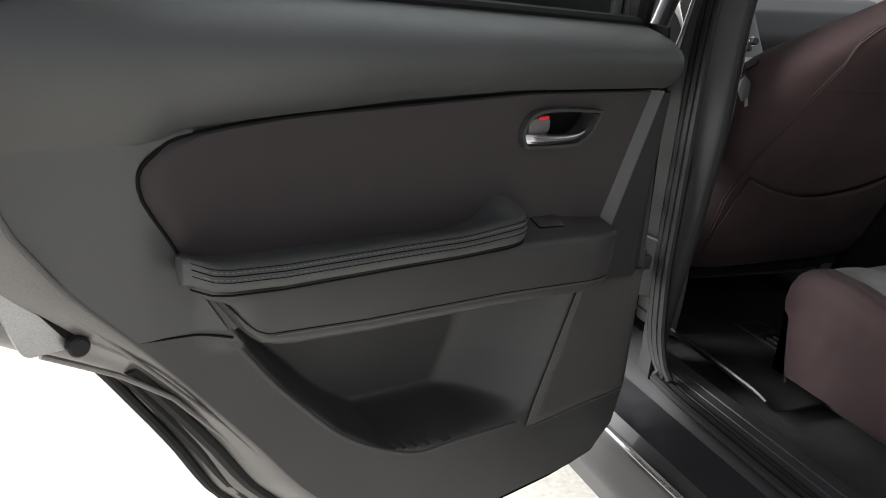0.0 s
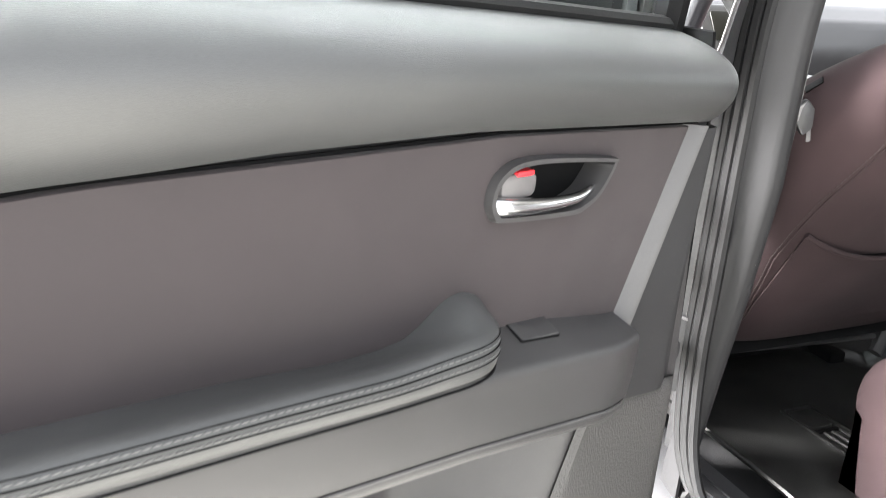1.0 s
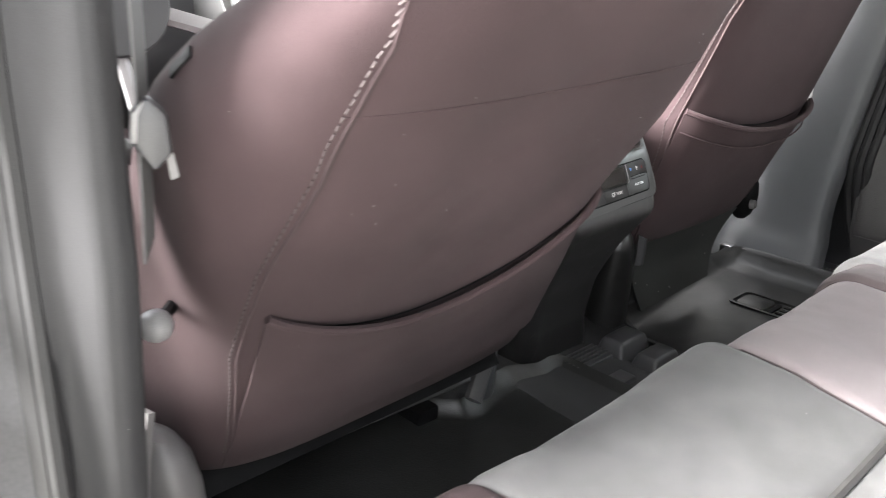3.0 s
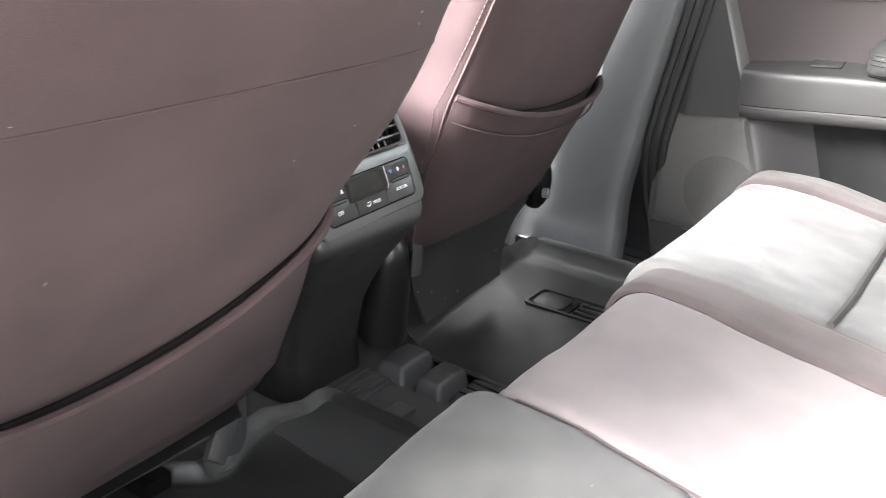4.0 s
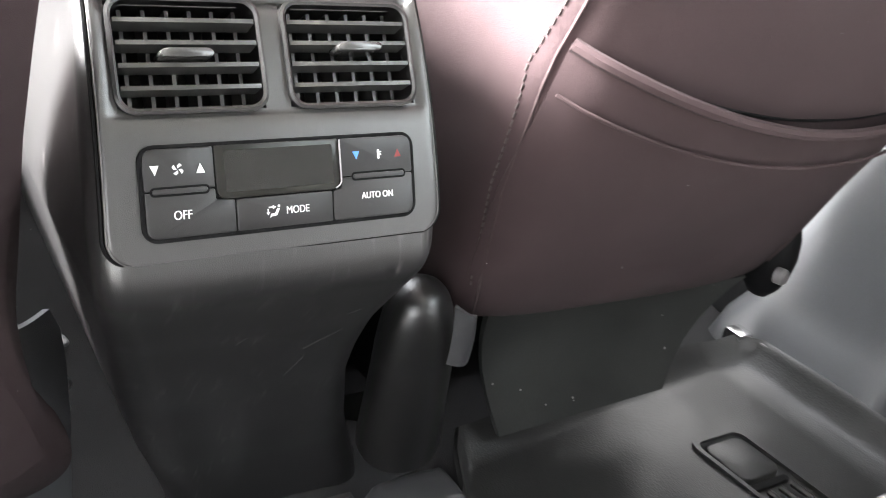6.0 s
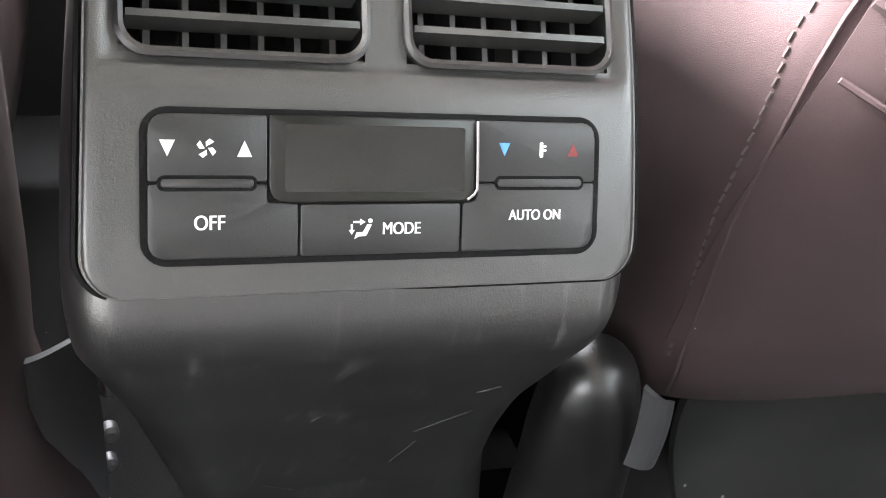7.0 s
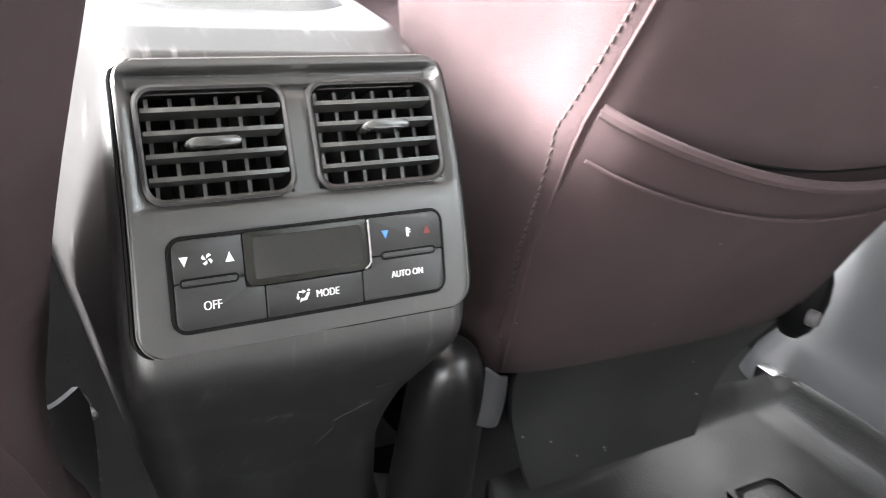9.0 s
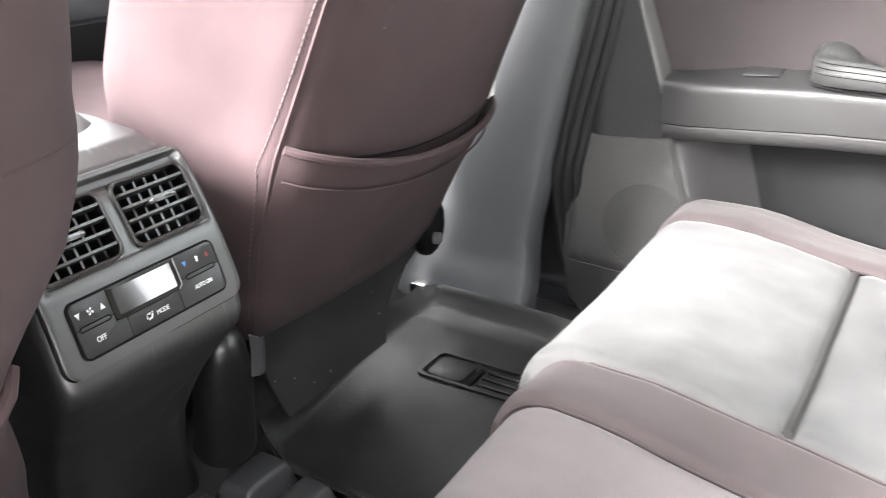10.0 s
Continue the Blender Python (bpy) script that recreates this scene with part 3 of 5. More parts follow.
        z = lerp_at(u, (0.955, 0.965, 1.011, 1.10, 1.33, 1.37, 1.465), (0.53, 0.48, 0.437, 0.427, 0.426, 0.430, 0.50))
        return q(u, 0.010 - 0.14 * b, z - 0.03 * math.sin(math.pi * b))

    part("lower_edge", thick(grid(bottom, 30, 6), 0.004), M_DARK, door, "black lower door edge")
    part("front_edge", thick(grid(lambda a, b: q(lerp_at(0.5 + 0.56 * b, (0.5, 0.56, 0.721, 0.985, 1.06), (0.965, 0.956, 0.955, 0.968, 0.985)) - 0.012 * a, 0.010 - 0.14 * a, 0.5 + 0.56 * b), 5, 20), 0.004), M_DARK, door)
    zs = [0.43 + 0.02 * k for k in range(34)]
    edge = lambda z: lerp_at(z, REAR_Z, REAR_U)
    # paler tube paints the highlight along the panel's edge
    part("panel_lip", tube([q(edge(z), -0.001, z) for z in zs], 0.0028, 8), M_STRIP, door, "lip of the inner panel, pale for its highlight")
    part("shell_fold", tube([q(edge(z) + lerp_at(z, (0.43, 0.67, 0.76, 1.1), (0.012, 0.009, 0.017, 0.03)), -0.011, z) for z in zs], 0.0022, 8), M_EDGE, sh)
    part("shell_bead", tube([q(edge(z) + lerp_at(z, (0.43, 0.556, 0.64, 0.71, 0.753, 0.80), (0.036, 0.030, 0.022, 0.026, 0.047, 0.09)), -0.025, z) for z in zs if z < 0.80], 0.0030, 8), M_EDGE, sh)
    for du, w, r in ((0.050, -0.034, 0.008), (0.070, -0.045, 0.006), (0.092, -0.052, 0.006)):
        line = [q(edge(z) + du * lerp_at(z, (0.43, 0.56, 0.66, 0.76), (1.0, 0.95, 0.75, 0.60)), w, z) for z in zs if z < 0.76]
        part("edge_seal", tube(line, r, 8), M_RUBBER, door, "black rubber door seal")
    latch = part("latch", plate(rr(-0.03, -0.035, 0.03, 0.035, 0.01), lambda a, b, h: q(1.800 + a * 0.7 + b * 0.35, -0.026 + h, 0.826 + b), -0.01, 0.004, 0.002), M_STEEL, door, "dull steel door latch plate")
    part("latch_slot", plate(rr(-0.008, -0.026, 0.006, 0.022, 0.005), lambda a, b, h: q(1.785 + a + b * 0.75, -0.0215 + h, 0.828 + b), -0.006, 0.001), M_DARK, latch)
    part("stop_bumper", disc(q(1.762, -0.024, 0.795), nrm, 0.010, 0.012, 16), M_RUBBER, door, "small black rubber stop")
    part("stop_bumper", disc(q(1.750, -0.022, 0.806), nrm, 0.005, 0.008, 12), M_STEEL, door)
    # window: belt strip, pane, frame posts
    belt = [q(u, -0.028, door_belt(u) + 0.006) for u in np.linspace(0.985, 1.84, 12)]
    part("belt_strip", tube(belt, 0.007, 8), M_RUBBER, door, "black rubber strip along the window")
    pane = part("window_pane", thick(grid(lambda a, b: q(1.0 + 0.80 * a, -0.05 + 0.06 * b, 1.03 + 0.40 * b), 6, 6), 0.004), M_GLASS, door, "clear side window pane")
    pane.visible_shadow = False
    for u, r in ((0.990, 0.016), (1.80, 0.02)):
        part("frame_post", tube([q(u, -0.04, 1.03), q(u + 0.012, -0.01, 1.22), q(u + 0.03, 0.03, 1.44)], r, 8), M_DARK, door, "black window frame post")
    part("frame_top", tube([q(1.02, 0.03, 1.44), q(1.4, 0.035, 1.47), q(1.82, 0.03, 1.44)], 0.016, 8), M_DARK, door, "black window frame rail")
    return door


# body paint made paler here, standing in for bright ground reflected in it
M_EDGE = mat("lightened_door_edge_paint", (0.15, 0.141, 0.136), 0.34, metal=0.2, bump=0.0, vary=0.15, coat=0.5, dust=0.3)
# colour of the shade painted into the closed door's pocket
M_POCKET_SHADE = mat("pocket_shade_black", (0.016, 0.016, 0.0165), 0.9, grain=1800, bump=0.4, vary=0.25, spec=0.1)
M_STRIP = mat("satin_grey_strip", (0.070, 0.068, 0.069), 0.45, grain=1500, bump=0.1, vary=0.1)
M_GRILLE = mat("perforated_plastic", (0.050, 0.0485, 0.0475), 0.55, grain=520, bump=0.9, vary=0.12, dust=0.2)
M_GRILLEDARK = mat("perforated_plastic_open", (0.036, 0.0355, 0.034), 0.6, grain=520, bump=0.9, vary=0.12)
M_STITCHDARK = mat("dark_grey_thread", (0.11, 0.11, 0.11), 0.7, vary=0.1)


def q_left(u, w, z):
    u = 0.954 + 0.968 * (u - 0.954)
    return Vector((-0.958 * u + 0.286 * w, -0.286 * u - 0.958 * w, z))


def q_right(u, w, z):
    u = 0.954 + 0.968 * (u - 0.954)
    return Vector((0.749 - w, 0.931 - u, z - 0.010))


build_door(q_left, "wide open rear car door with dark trim panel", "rear doors")
build_door(q_right, "closed rear car door with dark trim panel", "rear doors", 0.009)


# ---------------------------------------------------------------- pillars, sills
def build_pillar(s, x0, label, section, seal_y, material):
    """Centre pillar; s = -1 on the driver's side; section(z): the inner trim's outline; seal_y(z): where its seals run."""
    pil = thing("door_pillar", label, "car pillar", (x0, seal_y(0.7), 0.43), "centre pillars")

    def trim(a, b):
        z = 0.435 + 1.1 * b
        pts = section(z)
        k = a * (len(pts) - 1)
        i = min(len(pts) - 2, int(k))
        f = k - i
        lean = s * 0.08 * soft((z - 1.0) / 0.6)
        return Vector((pts[i][0] * (1 - f) + pts[i + 1][0] * f - lean, pts[i][1] * (1 - f) + pts[i + 1][1] * f - 0.02 * soft((z - 1.0) / 0.6), z))

    part("inner_trim", thick(grid(trim, 24, 40), 0.004), material, pil, "charcoal plastic inner pillar trim", 50)
    if s < 0:
        def outer(a, b):
            z = 0.60 + 0.95 * b
            y0 = lerp_at(z, (0.6, 0.70, 0.86, 0.92, 1.011, 1.55), (-0.064, -0.068, -0.071, -0.084, -0.134, -0.20))
            y1 = lerp_at(z, (0.6, 1.04, 1.55), (-0.095, -0.096, -0.16))
            x1 = lerp_at(z, (0.6, 0.90, 1.02, 1.55), (-0.800, -0.800, -0.796, -0.770))
            return Vector((x1 + (x0 - 0.045 - x1) * a + 0.07 * soft((z - 1.0) / 0.6), y0 + (y1 - y0) * a + 0.006 * math.sin(math.pi * a), z))

        part("outer_face", thick(grid(outer, 10, 30), 0.004), M_PAINTED, pil, "grey painted outer pillar face")
        for aa in (0.0, 1.0):
            part("bright_edge", tube([outer(aa, 0.08 + 0.9 * k / 24) - Vector((0.001, 0, 0)) for k in range(25)], 0.0013, 6), M_TAB, pil, "thin bright flange edge")
        step = lambda a, b, h: Vector((x0 - 0.042 - 0.06 * a, -0.098 + 0.028 * a - h, b))
        part("notch_step", plate([(0, 0.58), (1, 0.58), (1, 0.700), (0, 0.678)], step, -0.004, 0.009, 0.002), M_PAINTED, pil, "step of the lower pillar")
        part("notch_edge", tube([step(0, 0.680, 0.009), step(1, 0.702, 0.009)], 0.0022, 6), M_SILVERGREY, pil)
        # rear foot of the front window's frame: slim above, swelling to a rounded end
        post = []
        for z in (0.853, 0.856, 0.862, 0.872, 0.885, 0.905, 0.93, 0.95, 0.99, 1.035, 1.1, 1.2, 1.35, 1.5):
            xl = lerp_at(z, (0.853, 0.856, 0.862, 0.872, 0.885, 0.905, 0.95, 0.99, 1.035, 1.5), (-0.776, -0.783, -0.789, -0.792, -0.793, -0.789, -0.768, -0.749, -0.731, -0.60))
            xr = lerp_at(z, (0.853, 0.862, 0.885, 0.905, 0.95, 0.99, 1.035, 1.5), (-0.766, -0.752, -0.744, -0.738, -0.720, -0.706, -0.692, -0.56))
            cx, hx, hy = (xl + xr) / 2, (xr - xl) / 2, 0.020 * min(1.0, 0.3 + (z - 0.853) / 0.03)
            yy = 0.034 - 0.04 * soft((z - 1.0) / 0.5)
            post.append([Vector((cx + hx * math.copysign(abs(math.cos(t)) ** 0.8, math.cos(t)), yy + hy * math.copysign(abs(math.sin(t)) ** 0.8, math.sin(t)), z)) for t in [2 * math.pi * k / 28 for k in range(28)]])
        part("frame_post", rings(post), M_POST, pil, "glossy dark window frame post", 60)
        part("window_channel", box((-0.772, 0.046, 0.972), (-0.738, 0.062, 1.30), 0.003), M_LOWER, pil, "grey window channel")
        part("window_channel", box((-0.794, 0.050, 0.93), (-0.778, 0.064, 1.30), 0.003), M_PILLAR, pil, "grey window channel")
        part("channel_edge", tube([(-0.818, 0.058, 0.95), (-0.817, 0.056, 1.1), (-0.80, 0.05, 1.3)], 0.0025, 6), M_TAB, pil, "bright channel edge")
        part("jamb_filler", thick(grid(lambda a, b: Vector((-0.86 + (0.16 if b < 0.5 else 0.14) * a + 0.09 * soft((b - 0.5) / 0.5), 0.082 - 0.03 * b, 0.44 + 1.06 * b)), 4, 12), 0.004), M_TRIM, pil, "black panel of the door jamb")
        chk = part("hinge", box((x0 - 0.105, -0.125, 0.640), (x0 - 0.070, -0.085, 0.664), 0.006), M_PAINTED, pil, "grey door check bracket")
        part("hinge_pin", tube([(x0 - 0.085, -0.112, 0.632), (x0 - 0.085, -0.112, 0.674)], 0.008, 12), M_PAINTED, chk)
    for k in range(3):
        r, off = (0.0078, 0.0085, 0.0072)[k], -0.011 - 0.0145 * k
        line = [(x0 + s * (0.042 if s < 0 else 0.020) - s * 0.08 * soft((z - 1.0) / 0.6), seal_y(z) + off - 0.02 * soft((z - 1.0) / 0.6), z) for z in [1.5 - 0.05 * j for j in range(18)]]
        y = seal_y(0.6) + off
        line += [(x0 + s * 0.042, seal_y(0.58) + off - 0.006, 0.58), (x0 + s * 0.044, y - 0.022, 0.51), (x0 + s * 0.046, y - 0.06, 0.466 - 0.002 * k), (x0 + s * (0.046 + 0.012 * (1 - k)), y - 0.13, 0.450), (x0 + s * (0.046 + 0.014 * (1 - k)), -0.95, 0.446)]
        part("door_seal", tube(smooth_line(line, 3), r, 8), M_RUBBER, pil, "black rubber door seal")
    return pil


def left_section(z):
    y = lerp_at(z, (0.45, 0.60, 0.73, 0.87, 1.5), (-0.110, -0.130, -0.150, -0.166, -0.166))
    return [(-0.738, -0.140), (-0.726, y + 0.022), (-0.710, y + 0.003), (-0.699, y), (-0.687, y + 0.006), (-0.676, y + 0.03), (-0.671, -0.09), (-0.676, -0.03)]


def right_section(z):
    """The trim's foot spreads inwards to the sill; its rear edge is a rounded roll in front of the seals."""
    rear = lerp_at(z, (0.42, 0.46, 0.50, 0.56, 0.72, 0.88, 1.5), (-0.010, -0.004, 0.012, 0.018, 0.000, -0.028, -0.10))
    front = lerp_at(z, (0.42, 0.73, 0.87, 1.5), (0.215, 0.135, 0.078, 0.0))
    x = lerp_at(z, (0.43, 0.462, 0.475, 0.50, 0.56, 0.72, 0.90, 1.5), (0.642, 0.648, 0.672, 0.688, 0.698, 0.708, 0.714, 0.72))
    return [(x + 0.030, rear - 0.004), (x + 0.012, rear - 0.002), (x + 0.003, rear + 0.006), (x, rear + 0.020), (x, (rear + front) / 2), (x + 0.004, front - 0.02), (x + 0.012, front - 0.004), (x + 0.032, front + 0.006)]


M_PILLAR = mat("slate_pillar_plastic", (0.060, 0.0620, 0.0658), 0.5, grain=1500, bump=0.2, vary=0.12, dust=0.3, spec=0.5)
M_PAINTED = mat("grey_painted_metal", (0.046, 0.046, 0.048), 0.40, metal=0.1, grain=300, bump=0.05, vary=0.12, dust=0.3)
build_pillar(-1, -0.695, "grey centre pillar with rubber seals by the open door", left_section, lambda z: -0.094, M_TRIM)
build_pillar(1, 0.705, "charcoal centre pillar with rubber seals by the closed door", right_section, lambda z: lerp_at(z, (0.42, 0.50, 0.56, 0.72, 0.88, 1.5), (0.004, 0.014, 0.014, -0.004, -0.033, -0.105)), M_PILLAR)


def build_sill(s, x0, label):
    sl = thing("door_sill", label, "car sill", (x0, -0.4, 0.40), "door sills")

    def scuff(a, b):
        x = x0 + s * (0.125 * a - 0.06)
        return Vector((x, -1.0 + 1.2 * b, 0.437 + 0.008 * math.sin(math.pi * a) - 0.02 * a ** 4))

    part("scuff_plate", thick(grid(scuff, 8, 24), 0.005), M_PLASTIC, sl, "ribbed charcoal scuff plate")
    for k in range(3):
        x = x0 + s * (-0.025 + 0.022 * k)
        part("rib", tube([(x, -0.95, 0.4440), (x, -0.1, 0.4440)], 0.0016, 6), M_PLASTIC, sl)

    def outside(a, b):
        prof = ((0.065, 0.425), (0.10, 0.418), (0.135, 0.41), (0.155, 0.37), (0.16, 0.30), (0.14, 0.24))
        k = a * 5
        i = min(4, int(k))
        f = k - i
        return Vector((x0 + s * (prof[i][0] * (1 - f) + prof[i + 1][0] * f), -1.1 + 1.6 * b, prof[i][1] * (1 - f) + prof[i + 1][1] * f))

    part("painted_sill", thick(grid(outside, 20, 12), 0.004), M_PAINT, sl, "dark grey painted outer sill")
    part("sill_step", tube([(x0 + s * 0.15, -1.0, 0.385), (x0 + s * 0.15, 0.1, 0.385)], 0.006, 8), M_CHROME, sl, "bright outer sill strip")
    return sl


build_sill(-1, -0.70, "dark ribbed door sill under the open door")
build_sill(1, 0.715, "dark ribbed door sill under the closed door")

# ---------------------------------------------------------------- front seats
# darkened seat fabric colour for the shade beside raised seams
M_FOLD = mat("seam_crease_shade", (0.022, 0.014, 0.014), 0.9, bump=0.0, vary=0.1)


def build_seat(cx, widths, spine, side_depth, name_label, outer, z_split, bottom_z, inner=((0, 2), (1, 1)), square_in=0.5, flare=0.0, seam_in=1.0, wing_x=None):
    """A front seat seen from behind. spine: rows of (y, z) of the middle of its rear face, from below upwards.
    outer: -1 when the door is on the left."""
    seat = thing("front_seat", name_label, "car seat", (cx, spine[0][0] - 0.2, 0.42), "front seats")
    ys, zs = [p[0] for p in spine], [p[1] for p in spine]
    z0, z1 = zs[0], zs[-1]

    def rear(x, z):
        """The rear face at a place; x from -1 to 1 across."""
        y = lerp_at(z, zs, ys)
        return y - 0.012 * (1 - abs(x) ** 2.5) * soft((z - z0) / 0.1)

    def hw(z):
        return lerp_at(z, *widths)

    def side_hw(z, x):
        """Half width on the side of x; the inner shoulder may fall off sooner."""
        return hw(z) * (lerp_at(z, *inner) if x * outer < 0 else 1.0)

    def ring_at(z, n=96):
        out = []
        k = (z - z0) / (z1 - z0)
        depth = side_depth * (0.72 + 0.28 * soft(k / 0.2)) * (1 - 0.45 * soft((k - 0.7) / 0.3))
        y0 = lerp_at(z, zs, ys)
        for i in range(n):
            a = 2 * math.pi * i / n
            ca, sa = math.cos(a), math.sin(a)
            e, g = (square_in, 0.62 * (square_in / 0.5)) if ca * outer < 0 else (0.5, 0.62)
            x = math.copysign(abs(ca) ** e, ca)
            v = math.copysign(abs(sa) ** g, sa)
            bulge = 0.012 * (1 - abs(x) ** 2.5)
            y = y0 + depth * 0.5 * (1 - v) - (bulge if v > 0 else 0)
            if v < 0:
                y -= 0.05 * (1 - abs(x)) ** 0.8
            zz = z
            wing = 1 - (-0.03 + 0.08 * soft((k - 0.60) / 0.3)) * soft((0.1 - v) / 1.0) * (1 if x * outer > 0 else 0) + flare * soft((z - 0.76) / 0.12) * soft((0.75 - v) / 1.3) * (1 if x * outer < 0 else 0)
            if wing_x is not None and x * outer < 0:
                # the inner bolster spreads towards the console on its way forward
                wing += ((wing_x - cx) / side_hw(z, x) - 1) * soft((0.72 - v) / 0.9) * (1 - soft((z - 0.90) / 0.14)) * soft((z - 0.57) / 0.06)
            out.append(Vector((cx + side_hw(z, x) * x * wing, y, zz)))
        return out

    loops = [ring_at(z0 + (z1 - z0) * (k / 36)) for k in range(37)]
    shrink = lambda loop, f, dz: [Vector((cx + (p.x - cx) * f, (p.y - sum(q.y for q in loop) / len(loop)) * f + sum(q.y for q in loop) / len(loop), p.z + dz)) for p in loop]
    top = loops[-1]
    loops += [shrink(top, 0.93, 0.012), shrink(top, 0.75, 0.022), shrink(top, 0.4, 0.028)]
    bot = loops[0]
    loops = [shrink(bot, 0.7, -0.004), shrink(bot, 0.94, -0.004)] + loops
    back = part("backrest", rings(loops), M_FABRIC, seat, "mauve brown fabric backrest cover", 60)

    def on_back(x, z, out=0.0):
        """A place on the rear face; x from -1 to 1."""
        ca = abs(x)
        k = (z - z0) / (z1 - z0)
        depth = side_depth * (0.72 + 0.28 * soft(k / 0.2)) * (1 - 0.45 * soft((k - 0.7) / 0.3))
        e, g = (square_in, 0.62 * (square_in / 0.5)) if x * outer < 0 else (0.5, 0.62)
        c = min(1.0, ca) ** (1 / e)
        v = (1 - c * c) ** (g / 2) if c < 1 else 0
        y = lerp_at(z, zs, ys) + depth * 0.5 * (1 - v) - 0.012 * (1 - ca ** 2.5)
        spread = 1 + (flare * soft((z - 0.76) / 0.12) * soft((0.75 - v) / 1.3) if x * outer < 0 else 0.0)
        return Vector((cx + side_hw(z, x) * x * spread, y - out, z))

    # side seams with stitches
    for sgn in (-1, 1):
        if sgn * outer < 0 and not seam_in:
            continue
        gain = seam_in if sgn * outer < 0 else 1.0
        course = ((0, 0.113, 0.304, 0.478, 0.547, 0.637, 0.733, 0.80, 0.867, 1), (0.79, 0.80, 0.857, 0.84, 0.813, 0.778, 0.777, 0.80, 0.90, 0.97)) if outer < 0 else ((0, 0.35, 0.6, 0.8, 1), (0.80, 0.86, 0.83, 0.76, 0.66))
        line = [on_back(sgn * gain * lerp_at(k / 30, *course), z0 + 0.005 + (z1 - z0 - 0.01) * k / 30, 0.0012) for k in range(31)]
        part("side_seam", tube(line, 0.0015, 6, flat=0.7), M_FABRIC_SEAM, back, "raised side seam")
        # thin dark tube paints the shade along the seam's foot
        part("seam_crease", tube([p + Vector((0.0030 * -sgn, 0.0006, 0)) for p in line], 0.0008, 6), M_FOLD, back)
        for k in range(92):
            f = 0.06 + 0.94 * k / 92
            zz = z0 + (z1 - z0) * f
            xx = sgn * gain * (lerp_at(f, *course) + 0.022)
            part("stitch", tube((on_back(xx, zz, 0.0013), on_back(xx, zz + 0.004, 0.0013)), 0.0007, 4), M_STITCH, back)
    xs = [-0.80 + (1.6 if seam_in else 1.78) * k / 24 for k in range(25)]
    part("cross_seam", tube([on_back(x, z_split + 0.012 * x * max(0, outer), -0.0002) for x in xs], 0.0011, 6), M_FABRIC, back)
    # map pocket: a loose sheet whose upper hem sags away from the back
    return seat, back, on_back, rear, hw


def pocket(back, on_back, hem, low, left, right, sag, gape, nx=32, label="sagging fabric map pocket"):
    """hem: height of the pocket's ends; sag: how far its middle hangs lower."""
    def sheet(a, b):
        x = left + (right - left) * a
        top = hem(a) - sag * math.sin(math.pi * a) ** 0.8
        z = low + (top - low) * b
        return on_back(x, z, 0.003 + (gape * math.sin(math.pi * a) ** 0.7) * b ** 2.2)

    pk = part("map_pocket", thick(grid(sheet, nx, 14), 0.003), M_FABRIC, back, label)
    line = [sheet(k / 40, 1.0) + Vector((0, -0.001, 0)) for k in range(41)]
    part("hem", tube(line, 0.0042, 8), M_FABRIC, pk, "thick pocket hem")
    # dark tube painted as the shade in the gap above the hem
    part("hem_shade", tube([on_back(left + (right - left) * (0.04 + 0.92 * k / 40), hem(0.04 + 0.92 * k / 40) - sag * math.sin(math.pi * (0.04 + 0.92 * k / 40)) ** 0.8 + 0.002, -0.001) for k in range(41)], 0.0016, 6), M_DARK, pk)
    return pk


# driver's seat, leaning well back
seat_l, back_l, on_l, rear_l, hw_l = build_seat(-0.392, ((0.555, 0.60, 0.68, 0.76, 0.80, 0.855, 0.90, 0.94, 0.97, 1.0, 1.03, 1.06, 1.085, 1.105, 1.12), (0.174, 0.181, 0.191, 0.206, 0.214, 0.227, 0.236, 0.243, 0.241, 0.232, 0.212, 0.182, 0.150, 0.120, 0.09)), ((0.045, 0.555), (0.012, 0.60), (-0.098, 0.778), (-0.232, 0.965), (-0.285, 1.04), (-0.335, 1.12)), 0.21,
                                  "driver's seat in mauve brown fabric with an empty map pocket", -1, 0.961, 0.56, ((0.555, 0.61, 0.64, 0.69, 0.77, 0.82, 0.85, 0.90, 0.93, 0.985, 1.05, 1.12), (1.81, 1.615, 1.54, 1.40, 1.125, 1.025, 0.990, 0.955, 0.900, 0.800, 0.765, 0.92)), 0.28, 0.0, 0.0, -0.104)
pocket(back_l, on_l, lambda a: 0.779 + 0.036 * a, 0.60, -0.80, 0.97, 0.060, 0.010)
# passenger's seat, more upright
seat_r, back_r, on_r, rear_r, hw_r = build_seat(0.372, ((0.595, 0.64, 0.72, 0.95, 1.03, 1.08, 1.12, 1.15, 1.18), (0.207, 0.220, 0.235, 0.238, 0.234, 0.220, 0.19, 0.15, 0.10)), ((0.090, 0.595), (0.078, 0.62), (0.010, 0.79), (-0.045, 0.95), (-0.085, 1.06), (-0.12, 1.18)), 0.22,
                                  "passenger's seat in mauve brown fabric with an open map pocket", 1, 1.05, 0.57, ((0, 2), (0.92, 0.92)), 0.22, 0.15, 1.12)
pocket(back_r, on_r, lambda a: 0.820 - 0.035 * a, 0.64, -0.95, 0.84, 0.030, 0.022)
part("pocket_seam", tube([on_r(-0.95 + 1.79 * k / 30, 0.790 - 0.035 * k / 30 - 0.030 * math.sin(math.pi * k / 30) ** 0.8, 0.010 + 0.012 * math.sin(math.pi * k / 30) ** 0.7) for k in range(31)], 0.0014, 6), M_FABRIC, back_r)
